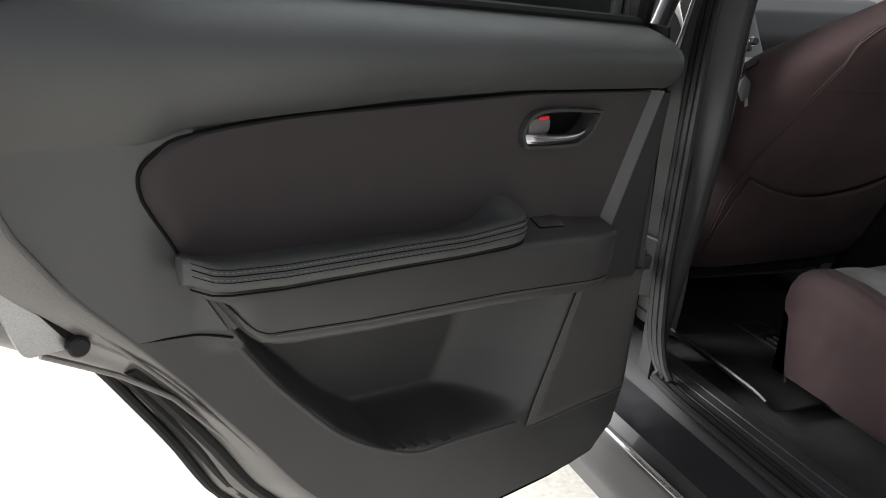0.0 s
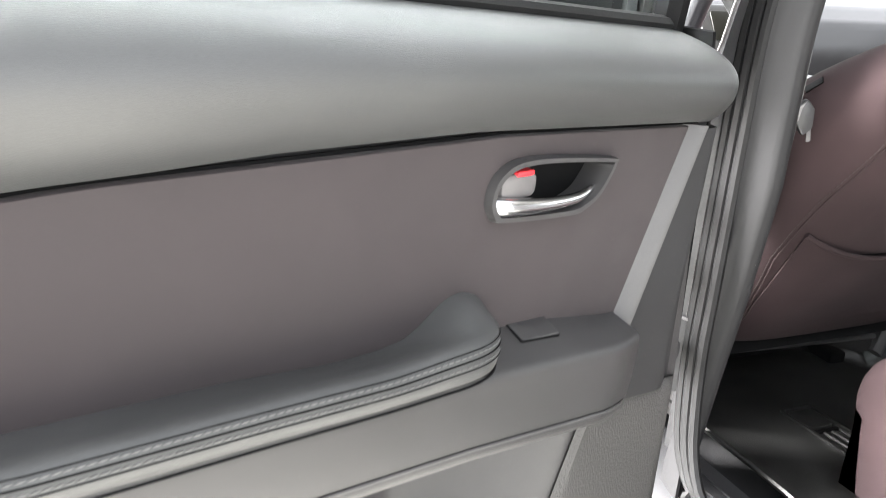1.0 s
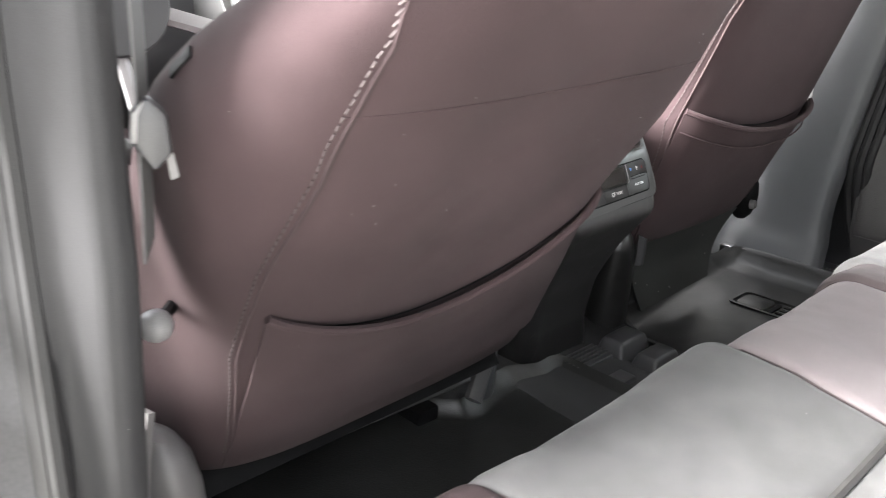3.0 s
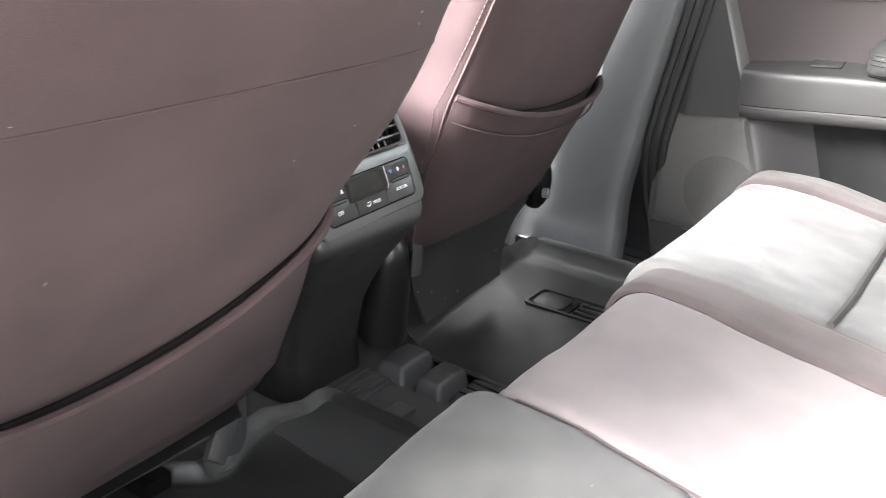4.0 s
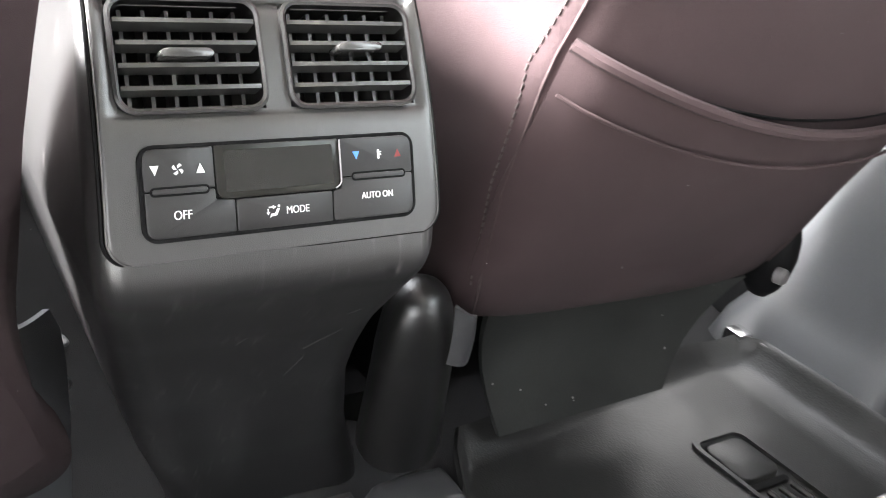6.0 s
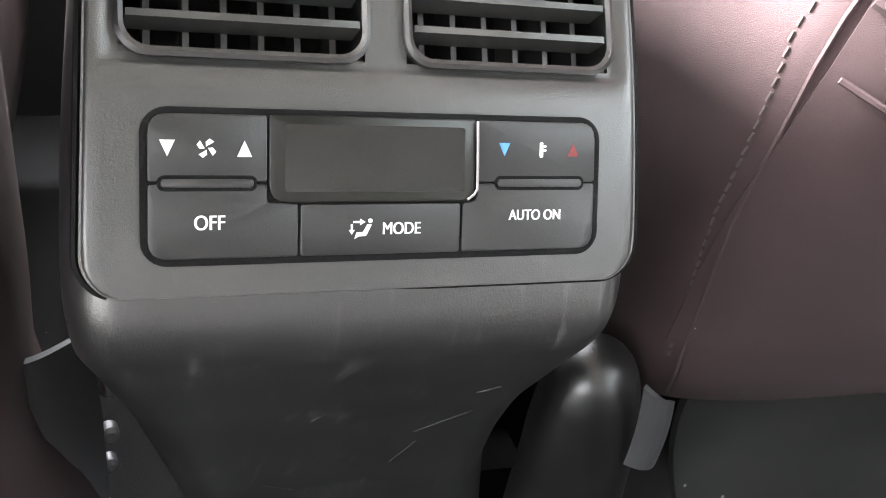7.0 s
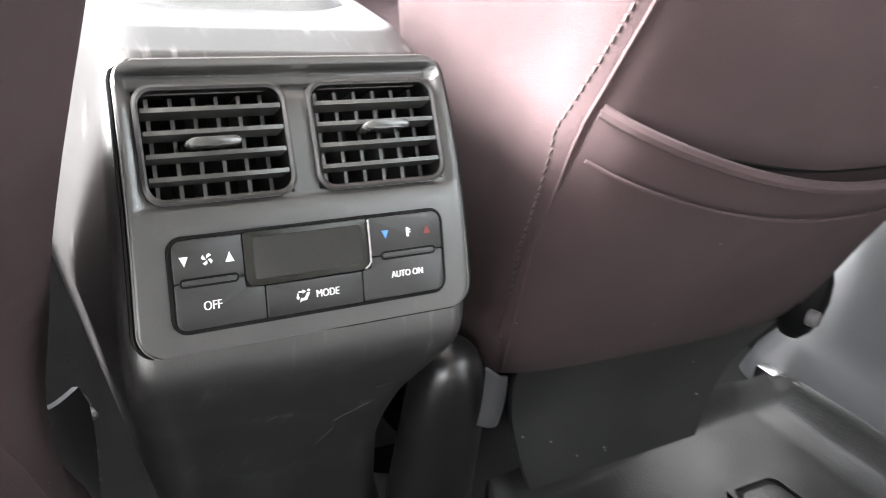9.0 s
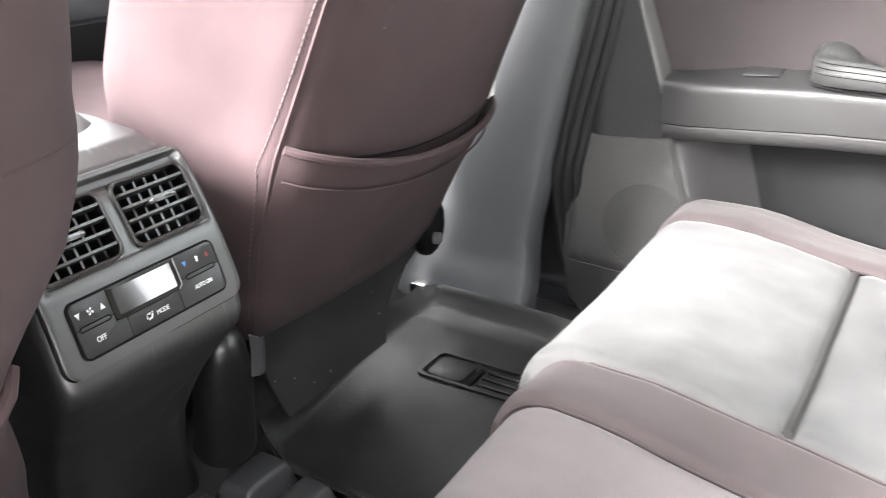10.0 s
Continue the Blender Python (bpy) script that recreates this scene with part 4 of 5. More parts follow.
for k, (sx, seat) in enumerate(((-0.385, seat_l), (0.372, seat_r))):
    y = (0.17, 0.26)[k]

    def cushion(a, b, sx=sx, y=y):
        ang = 2 * math.pi * a
        ca, sa = math.cos(ang), math.sin(ang)
        return Vector((sx + 0.25 * math.copysign(abs(ca) ** 0.5, ca), y + 0.02 + 0.48 * b, 0.60 + 0.04 * b + 0.095 * math.copysign(abs(sa) ** 0.55, sa) + 0.02 * abs(ca) ** 3 * (1 if sa > 0 else 0)))

    part("cushion", grid(cushion, 32, 12), M_FABRIC, seat, "mauve brown seat cushion", 60)
    part("seat_base", box((sx - 0.20, y - 0.02, 0.455), (sx + 0.20, y + 0.42, 0.53), 0.012), M_DARK, seat, "black seat frame")
    for d in (-0.19, 0.19):
        part("seat_rail", box((sx + d - 0.018, y - 0.06, 0.422), (sx + d + 0.018, y + 0.5, 0.458), 0.005), M_DARK, seat, "black sliding rail")

# black board hanging under the passenger's backrest
part("kick_board", thick(grid(lambda a, b: Vector((0.225 + 0.043 * (1 - b) ** 1.3 + (0.245 - 0.069 * (1 - b)) * a + 0.035 * b * a, 0.108 - 0.012 * a + 0.012 * math.sin(math.pi * b) - 0.004 * b, 0.458 + 0.018 * a * (1 - b) + 0.135 * b)), 12, 10), 0.006), M_SCUFF, seat_r, "scuffed dark grey kick board")


# ---------------------------------------------------------------- centre console
console = thing("centre_console", "black centre console with rear vents and climate keys", "car console", (0, 0.3, 0.43))
C_Z = (0.40, 0.50, 0.58, 0.65, 0.687, 0.704, 0.717, 0.731, 0.766, 0.796, 0.824, 0.838, 0.846, 0.849, 0.850)
C_Y = (0.118, 0.098, 0.066, 0.024, -0.003, -0.0165, -0.0165, -0.0115, 0.004, 0.021, 0.041, 0.0525, 0.072, 0.11, 0.40)
C_H = (0.074, 0.074, 0.075, 0.077, 0.082, 0.0850, 0.0870, 0.0875, 0.0865, 0.0845, 0.0815, 0.079, 0.075, 0.072, 0.072)


_fz = np.arange(0.36, 0.89, 0.001)
_gk = np.exp(-(np.arange(-12, 13) / 5.0) ** 2 / 2)
_gk /= _gk.sum()
FINE_Y, FINE_H = (np.convolve(np.interp(_fz, C_Z, tab), _gk, "same") for tab in (C_Y, C_H))


def console_y(z):
    return lerp_at(z, _fz, FINE_Y) if z < 0.825 else lerp_at(z, C_Z, C_Y)


def console_skin(a, b):
    p = console_loop(a, b)
    return p + Vector((lerp_at(p.z, (0.40, 0.46, 0.52, 0.58, 0.62, 0.66, 0.70), (0.085, 0.068, 0.043, 0.024, 0.014, 0.006, 0.0)), 0, 0))


def console_loop(a, b):
    z = lerp_at(b, [k / 14 for k in range(15)], C_Z)
    y, h = console_y(z), lerp_at(z, _fz, FINE_H)
    r = 0.016 + 0.012 * soft((0.70 - z) / 0.1)
    if a < 0.25:
        return Vector((-h, 0.75 + (y + r - 0.75) * a / 0.25, z))
    if a > 0.75:
        return Vector((h, y + r + (0.75 - y - r) * (a - 0.75) / 0.25, z))
    k = (a - 0.25) / 0.5
    if k < 0.3:
        t = k / 0.3 * math.pi / 2
        return Vector((-h + r - r * math.cos(t), y + r - r * math.sin(t), z))
    if k > 0.7:
        t = (1 - k) / 0.3 * math.pi / 2
        return Vector((h - r + r * math.cos(t), y + r - r * math.sin(t), z))
    return Vector((-h + r + (2 * h - 2 * r) * (k - 0.3) / 0.4, y, z))


skin_bm = grid(console_skin, 96, 112)
bmesh.ops.delete(skin_bm, geom=[f for f in skin_bm.faces if abs(f.calc_center_median().x) < 0.0725 and 0.783 < f.calc_center_median().z < 0.829 and f.calc_center_median().y < 0.06], context="FACES")
part("body", skin_bm, M_CONSOLE, console, "worn black plastic console body", 60)


def lid(a, b):
    x = -0.078 + 0.156 * a
    y = 0.088 + 0.46 * b + 0.03 * (2 * a - 1) ** 4
    e = min(1.0, min(a, 1 - a) / 0.22, b / 0.10)
    return Vector((x * 0.95, y, 0.842 + 0.020 * math.sin(soft(e) * math.pi / 2) + 0.018 * soft(b / 0.4)))


top = part("lid", thick(grid(lid, 20, 30), 0.01), M_PAD, console, "padded black console lid", 60)
for y in (0.18, 0.30):
    part("lid_seam", tube([Vector((-0.05 + 0.1 * k / 12, y + 0.006 * math.sin(math.pi * k / 12), lid(0.5, (y - 0.088) / 0.46).z + 0.0006)) for k in range(13)], 0.0016, 6), M_DARK, top)

FACE_TOP = 0.131
FACE_S = np.linspace(0, FACE_TOP, 27)
_lean = np.radians(18 + 149 * FACE_S)
FACE_Y = -0.0130 + np.concatenate([[0], np.cumsum(np.sin((_lean[1:] + _lean[:-1]) / 2) * np.diff(FACE_S))])
FACE_Z = 0.7215 + np.concatenate([[0], np.cumsum(np.cos((_lean[1:] + _lean[:-1]) / 2) * np.diff(FACE_S))])


def face(x, s, h=0.0):
    """A place on the console's rear face: across, up along it, and out of it."""
    t = radians(18 + 149 * min(0.14, max(0.0, s)))
    s2 = min(FACE_TOP, max(0.0, s))
    y, z = lerp_at(s2, FACE_S, FACE_Y), lerp_at(s2, FACE_S, FACE_Z)
    y, z = y + (s - s2) * math.sin(t), z + (s - s2) * math.cos(t)
    return Vector((x + 0.0006, y - h * math.cos(t), z + h * math.sin(t) + x * 0.02))


def face_half(s):
    h = 0.0833 - 0.003 * s / FACE_TOP
    for lim, r in ((s - 0.0035, 0.0125), (FACE_TOP - s, 0.009)):
        if lim < r:
            h -= r - math.sqrt(max(0.0, r * r - (r - lim) ** 2))
    return h


VENTS = ((-0.0728, -0.0062), (0.0062, 0.0728))
VENT_S = (0.0686, 0.1180)
V_OUT = 0.0728
sv = sorted({0.0035, 0.0038, 0.0043, 0.0052, 0.0064, 0.0080, 0.0100, 0.0125, *np.linspace(0.0125, VENT_S[0] - 0.004, 8).round(5), *np.linspace(VENT_S[0] - 0.004, VENT_S[0], 4).round(5), *np.linspace(*VENT_S, 8).round(5), *np.linspace(VENT_S[1], FACE_TOP - 0.004, 8).round(5), *np.linspace(FACE_TOP - 0.004, FACE_TOP, 7).round(5)})
xv = sorted({-1.0, -0.94, -0.80, -0.5, -0.25, *VENTS[0], *VENTS[1], 0.25, 0.5, 0.80, 0.94, 1.0, -0.002, 0.002, *np.linspace(-0.068, 0.068, 9).round(5)})


def bezel_x(x, s):
    """Columns past the vents run out to the rounded outline."""
    base = min(V_OUT, face_half(s) - 0.004)
    return x * base / V_OUT if abs(x) < 0.1 else math.copysign(base + (face_half(s) - base) * (abs(x) - 0.1) / 0.9, x)


def bezel_h(x, s):
    """The bezel's height over the face: a rolled rim, and a bay that sinks round the vents and runs deep above them."""
    h = 0.0030 - (0.0022 if abs(x) == 1.0 or s < 0.0036 or s > FACE_TOP - 0.0004 else 0.0004 if abs(x) == 0.94 else 0)
    inside = 1.0 if abs(x) < 0.1 else soft(1 - (abs(x) - 0.25) / 0.45)
    bay = 0.0060 * soft((s - 0.1160) / 0.0035) * soft((FACE_TOP - 0.0035 - s) / 0.003)
    bay += 0.0018 * soft((s - VENT_S[0] + 0.0045) / 0.003) * (1 - soft((s - 0.116) / 0.003))
    return h - bay * inside


bm = bmesh.new()
vs = [[bm.verts.new(face(bezel_x(x, s), s, bezel_h(x, s))) for x in xv] for s in sv]
for i in range(len(sv) - 1):
    for j in range(len(xv) - 1):
        mx, ms = (bezel_x(xv[j], 0.06) + bezel_x(xv[j + 1], 0.06)) / 2, (sv[i] + sv[i + 1]) / 2
        if VENT_S[0] < ms < VENT_S[1] and any(lo < mx < hi for lo, hi in VENTS):
            continue
        bm.faces.new((vs[i][j], vs[i][j + 1], vs[i + 1][j + 1], vs[i + 1][j]))
bmesh.ops.remove_doubles(bm, verts=bm.verts[:], dist=1e-5)
bezel = part("bezel", thick(bm, 0.002), M_BEZEL, console, "matt charcoal rear bezel", 60)
RIM_S = 0.0035 + (FACE_TOP - 0.0035) * np.linspace(1, 0, 60) ** 2
groove = [face(sx * (face_half(s) + 0.001), s, 0.0008) for sx, ss in ((-1, RIM_S), (1, RIM_S[::-1])) for s in ss]
part("bezel_groove", tube(groove + groove[:1], 0.0010, 6), M_DARK, bezel)
rim_path = [face(sx * (face_half(s) - 0.0005), max(s, 0.0040), 0.0022) for sx, ss in ((-1, RIM_S), (1, RIM_S[::-1])) for s in ss]
# pale tube draws the highlight that runs round the bezel's rim
part("bezel_edge", tube(rim_path + rim_path[:1], 0.0005, 6), M_TAB, bezel, "thin pale rim line painted as a highlight")
for x, z, dx, dz in ((0.038, 0.640, 0.022, 0.016), (0.024, 0.612, 0.010, 0.020), (-0.030, 0.585, 0.012, -0.008), (0.050, 0.668, 0.008, 0.004), (-0.012, 0.652, 0.005, 0.006)):
    pts = []
    for k in range(6):
        zz = z + dz * (k / 5 - 0.5)
        pts.append(Vector((x + lerp_at(zz, (0.58, 0.62, 0.66, 0.70), (0.024, 0.014, 0.006, 0.0)) + dx * (k / 5 - 0.5), console_y(zz) - 0.00005, zz)))
    part("scratch", tube(pts, 0.00012, 4), M_TAB, console)
for n, (lo, hi) in enumerate(VENTS):
    s0, s1 = VENT_S
    out, inn = rr(lo - 0.0012, s0 - 0.0012, hi + 0.0012, s1 + 0.0012, 0.0085, 6), rr(lo + 0.0013, s0 + 0.0013, hi - 0.0013, s1 - 0.0013, 0.0068, 6)
    mid = [((a[0] + b[0]) / 2, (a[1] + b[1]) / 2) for a, b in zip(out, inn)]
    loops = [[face(x, s, h) for x, s in pts] for pts, h in ((out, -0.002), (out, 0.0036), (mid, 0.0042), (inn, 0.0034), (inn, -0.030))]
    vent = part("air_vent", rings(loops, False), M_GLOSS, console, "black air vent with louvres", 50)
    part("vent_back", plate(rr(lo, s0, hi, s1, 0.006), face, -0.034, -0.028), M_DARK, vent)
    step = (s1 - s0) / 5
    for k in range(1, 5):
        s = s0 + step * k
        sl = plate([(lo + 0.0018, s - 0.0010), (hi - 0.0018, s - 0.0010), (hi - 0.0018, s + 0.0010), (lo + 0.0018, s + 0.0010)],
                   lambda x, t, h, s=s: face(x, t + (h - 0.003) * 0.10, h), -0.0065, 0.0034, 0.0007)
        part("slat", sl, M_SLAT, vent)
    for k in range(6):
        x = lo + 0.0075 + (hi - lo - 0.015) * k / 5
        part("vane", plate([(x - 0.0009, s0 + 0.002), (x + 0.0009, s0 + 0.002), (x + 0.0009, s1 - 0.002), (x - 0.0009, s1 - 0.002)], face, -0.020, -0.0066), M_CONSOLE, vent)
    mx, s = lo + (hi - lo) * (0.47 if n == 0 else 0.56), s0 + step * (2.45 if n == 0 else 2.75)
    tab = part("tab", plate(rr(mx - 0.0122, s - 0.0028, mx + 0.0122, s + 0.0028, 0.0027, 6), lambda x, t, h, s=s, mx=mx: face(x, s + (t - s) * (1 - 0.35 * ((x - mx) / 0.0122) ** 2), h), -0.004, 0.0078, 0.0022), M_TABGLOSS, vent, "ribbed black vent tab")
    for k in range(9):
        x = mx - 0.008 + 0.002 * k
        part("tab_rib", tube([face(x, s - 0.0018, 0.0075), face(x, s + 0.0018, 0.0075)], 0.0003, 4), M_DARK, tab)

# key field
part("key_field", plate(rr(-0.0678, 0.0123, 0.0682, 0.0542, 0.0070, 6), face, 0.001, 0.0041), M_DARK, bezel)


CLIMATE_KEYS = (("fan_key", ((-0.0659, 0.0346, 0.001), (-0.0348, 0.0346, 0.001), (-0.0348, 0.0524, 0.001), (-0.0659, 0.0524, 0.005))),
                ("off_key", ((-0.0659, 0.0142, 0.005), (-0.0262, 0.0142, 0.001), (-0.0262, 0.0286, 0.001), (-0.0348, 0.0290, 0.001), (-0.0348, 0.0340, 0.001), (-0.0659, 0.0340, 0.001))),
                ("mode_key", ((-0.0256, 0.0142, 0.001), (0.0219, 0.0142, 0.001), (0.0219, 0.0284, 0.001), (-0.0256, 0.0284, 0.001))),
                ("auto_key", ((0.0225, 0.0142, 0.001), (0.0663, 0.0142, 0.005), (0.0663, 0.0340, 0.001), (0.0272, 0.0340, 0.001), (0.0272, 0.0290, 0.002), (0.0225, 0.0284, 0.001))),
                ("temperature_key", ((0.0272, 0.0346, 0.001), (0.0663, 0.0346, 0.001), (0.0663, 0.0524, 0.005), (0.0272, 0.0524, 0.001))))
for name, corners in CLIMATE_KEYS:
    part(name, plate(rounded(corners), face, 0.002, 0.0048, 0.0005), M_BUTTON, bezel, "matt black climate key")
part("display", plate(rounded([(-0.0342, 0.0290, 0.005), (0.0265, 0.0290, 0.005), (0.0265, 0.0526, 0.001), (-0.0342, 0.0526, 0.001)]), face, 0.002, 0.0046, 0.0004), M_SCREEN, bezel, "dark blank display window")
edge = [face(0.0268, s, 0.0054) for s in np.linspace(0.0520, 0.0323, 8)] + [face(0.0258 - 0.001 * k, 0.0308 - 0.0007 * k, 0.0052) for k in range(3)]
part("display_edge", tube(edge, 0.0004, 6), M_SILVER, bezel, "bright display edge")
for x0, x1 in ((-0.0626, -0.0384), (0.0334, 0.0615)):
    part("rocker_slot", plate(rr(x0 - 0.0009, 0.0321, x1 + 0.0009, 0.0363, 0.0018), face, 0.003, 0.00485), M_DARK, bezel)
    part("rocker_bar", plate(rr(x0, 0.0331, x1, 0.0353, 0.001), face, 0.003, 0.0053, 0.0004), M_BUTTON, bezel)
part("lcd", plate(rr(-0.0300, 0.0318, 0.0230, 0.0502, 0.001), face, 0.003, 0.00475), M_LCD, bezel, "faint blank lcd field")


def word(text, cx, cs, height, material, name="lettering"):
    cu = bpy.data.curves.new("t", "FONT")
    cu.body, cu.align_x, cu.align_y, cu.size, cu.offset = text, "CENTER", "CENTER", 1.0, 0.0
    tmp = bpy.data.objects.new("t", cu)
    me = bpy.data.meshes.new_from_object(tmp)
    bm = bmesh.new()
    bm.from_mesh(me)
    plain = len(bm.verts)
    bm.from_mesh(me)
    for k, v in enumerate(bm.verts):
        second = k >= plain  # a second, shifted stroke makes the print bold
        v.co = face(cx + (0.00022 if second else 0.0) + v.co.x * 0.84 * height / 0.70, cs + v.co.y * height / 0.70, 0.00506 if second else 0.0050)
    part(name, bm, material, bezel)
    bpy.data.objects.remove(tmp)


word("OFF", -0.0502, 0.0236, 0.0039, M_WHITE)
word("MODE", 0.0036, 0.0213, 0.0034, M_WHITE)
word("AUTO ON", 0.0460, 0.0246, 0.0031, M_WHITE)


def mark(points, material, name="symbol"):
    part(name, plate(points, face, 0.0044, 0.0050), material, bezel)


mark([(-0.0629, 0.0455), (-0.0589, 0.0455), (-0.0609, 0.0412)], M_WHITE)
mark([(-0.0429, 0.0412), (-0.0389, 0.0412), (-0.0409, 0.0455)], M_WHITE)
mark([(0.0338, 0.0460), (0.0374, 0.0460), (0.0356, 0.0422)], M_BLUE)
mark([(0.0568, 0.0422), (0.0604, 0.0422), (0.0586, 0.0460)], M_REDPRINT)
mark(rr(0.0473, 0.0418, 0.0483, 0.0463, 0.0004), M_WHITE)
mark(rr(0.0482, 0.0448, 0.0494, 0.0454, 0.0002), M_WHITE)
mark(rr(0.0482, 0.0436, 0.0494, 0.0442, 0.0002), M_WHITE)
for k in range(4):
    a = radians(45 + 90 * k)
    fx, fs = -0.0509, 0.0434
    mark([(fx + 0.0004 * math.cos(a + 1), fs + 0.0004 * math.sin(a + 1)), (fx + 0.0026 * math.cos(a - 0.1), fs + 0.0026 * math.sin(a - 0.1)),
          (fx + 0.0027 * math.cos(a + 0.45), fs + 0.0027 * math.sin(a + 0.45)), (fx + 0.0017 * math.cos(a + 0.9), fs + 0.0017 * math.sin(a + 0.9))], M_WHITE)
# air flow symbol: two arrows round a bent bar
for pts in ([(-0.0106, 0.0231), (-0.0086, 0.0231), (-0.0086, 0.0225), (-0.0070, 0.0234), (-0.0086, 0.0243), (-0.0086, 0.0237), (-0.0106, 0.0237)],
            [(-0.0107, 0.0228), (-0.0113, 0.0228), (-0.0113, 0.0212), (-0.0119, 0.0212), (-0.0110, 0.0199), (-0.0101, 0.0212), (-0.0107, 0.0212)],
            [(-0.0102, 0.0187), (-0.0090, 0.0193), (-0.0068, 0.0195), (-0.0052, 0.0226), (-0.0064, 0.0228), (-0.0077, 0.0206), (-0.0096, 0.0205)],
            rr(-0.0062, 0.0231, -0.0050, 0.0243, 0.0005)):
    mark(pts, M_WHITE)

# ---------------------------------------------------------------- rear bench
bench = thing("rear_bench", "rear bench cushion in grey and mauve velour", "car seat", (0.03, -0.45, 0.43))


# darker velour colour that paints shade into the insert's fold
M_CREASE = mat("velour_crease_shade", (0.036, 0.034, 0.033), 0.9, grain=2200, bump=0.3, vary=0.1)


def bench_z(x, y):
    z = lerp_at(-y, (0.18, 0.235, 0.30, 0.40, 0.55, 0.80), (0.652, 0.664, 0.664, 0.648, 0.630, 0.622))
    z -= 0.012 * math.exp(-((x - 0.42) / 0.16) ** 2) + 0.012 * math.exp(-((x + 0.34) / 0.16) ** 2)
    return z + 0.004 * noise.noise((x * 7, y * 7, 0)) + 0.0022 * noise.noise((x * 19, y * 15, 3)) + 0.0008 * noise.noise((x * 48, y * 40, 6))


def bench_piece(name, x0, x1, y0, y1, material, label, puff=0.007, nose=False, end=0):
    """A stuffed piece of the cushion; nose: with its rounded front and the face below."""
    nx = max(6, int((x1 - x0) / 0.02))

    def fn(a, b):
        x = x0 + (x1 - x0) * a
        if nose and b < 0.5:
            t = b / 0.5
            rad = 0.045
            if t < 0.45:
                return Vector((x, y0 - 0.030 * (1 - t / 0.45) ** 1.5 - 0.012 * (1 - min(1, min(a, 1 - a) / 0.06)) ** 2, 0.455 + (bench_z(x, y0 - rad) - rad - 0.455) * t / 0.45))
            ang = (t - 0.45) / 0.55 * math.pi / 2
            y, z = y0 - rad + rad * math.cos(ang), bench_z(x, y0 - rad) - rad + rad * math.sin(ang)
        else:
            k = (b - 0.5) / 0.5 if nose else b
            ya = y0 - 0.045 if nose else y0
            y = ya + (y1 - ya) * k
            z = bench_z(x, y)
            if not nose:
                z -= puff * (1 - min(1.0, k * (y0 - y1) / 0.012)) ** 2
            z -= puff * (1 - min(1.0, (1 - k) * abs(ya - y1) / 0.012)) ** 2
        z -= puff * (1 - min(1.0, min(a, 1 - a) * (x1 - x0) / 0.014)) ** 2
        return Vector((x, y, z))

    def capped(a, b):
        """The piece with its outer end folded down to the base."""
        t = a if end < 0 else 1 - a
        if t > 0.5:
            return fn(((t - 0.5) / 0.5) if end < 0 else 1 - (t - 0.5) / 0.5, b)
        p = fn(0.0 if end < 0 else 1.0, b)
        k = 1 - t / 0.5
        ang = min(1.0, k / 0.4) * math.pi / 2
        r = 0.03
        drop = r * (1 - math.cos(ang)) + max(0.0, (k - 0.4) / 0.6) * max(0.0, p.z - 0.455 - r)
        return Vector((p.x + end * (r * math.sin(ang)), p.y - 0.25 * min(0.05, drop) * (1 if p.y > y0 - 0.1 else 0), max(0.452, p.z + puff - drop)))

    def skirted(a, b):
        """The piece with short flanks that go down into the seams."""
        if 0.02 <= a <= 0.98:
            return fn((a - 0.02) / 0.96, b)
        k = 1 - min(a, 1 - a) / 0.02
        p = fn(0.0 if a < 0.5 else 1.0, b)
        return p + Vector((0, -0.03 * k if nose and b < 0.6 else 0, -0.035 * k if p.z > 0.55 else 0))

    if not end:
        nx = 50
    return part(name, grid(capped if end else skirted, nx * (3 if end else 1), 40 if nose else 24), material, bench, label, 70)


bench_piece("side_bolster", -0.495, -0.452, -0.192, -0.85, M_FABRIC, "mauve brown end bolster", nose=True, end=-1)
bench_piece("seat_insert", -0.452, -0.105, -0.192, -0.41, M_VELOUR, "light grey velour insert", nose=True)
bench_piece("seat_insert", -0.452, -0.105, -0.41, -0.85, M_VELOUR, "light grey velour insert")
bench_piece("middle_cushion", -0.105, 0.165, -0.214, -0.85, M_VELOUR2, "pale mauve velour middle cushion", nose=True)
bench_piece("divider_strip", 0.165, 0.255, -0.202, -0.85, M_FABRIC_LIGHT, "mauve brown divider strip", nose=True)
bench_piece("seat_insert", 0.255, 0.635, -0.184, -0.415, M_VELOUR, "light grey velour insert with faint stains", nose=True)
bench_piece("seat_insert", 0.255, 0.635, -0.415, -0.85, M_VELOUR, "light grey velour insert")
bench_piece("side_bolster", 0.635, 0.705, -0.180, -0.85, M_FABRIC_LIGHT, "mauve brown end bolster", nose=True, end=1)
for x in (-0.452, -0.105, 0.165, 0.255, 0.635):
    line = [Vector((x, -0.208 - 0.045 * (1 - math.cos(t)) , bench_z(x, -0.23) - 0.045 + 0.045 * math.sin(t) - 0.004)) for t in np.linspace(-0.3, math.pi / 2, 8)]
    line += [Vector((x, -0.25 - 0.03 * k, bench_z(x, -0.25 - 0.03 * k) - 0.0045)) for k in range(20)]
    part("piping", tube(line, 0.0013, 6), M_FABRIC_LIGHT, bench, "thin welt piping")
# dark tubes paint the shade in the folds across both inserts
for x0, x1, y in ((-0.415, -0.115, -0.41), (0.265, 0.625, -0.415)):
    part("fold_shade", tube([Vector((x0 + (x1 - x0) * k / 16, y, bench_z(x0 + (x1 - x0) * k / 16, y) - 0.0045)) for k in range(17)], 0.0048, 6), M_CREASE, bench, "dark tube shading the crease across the insert")
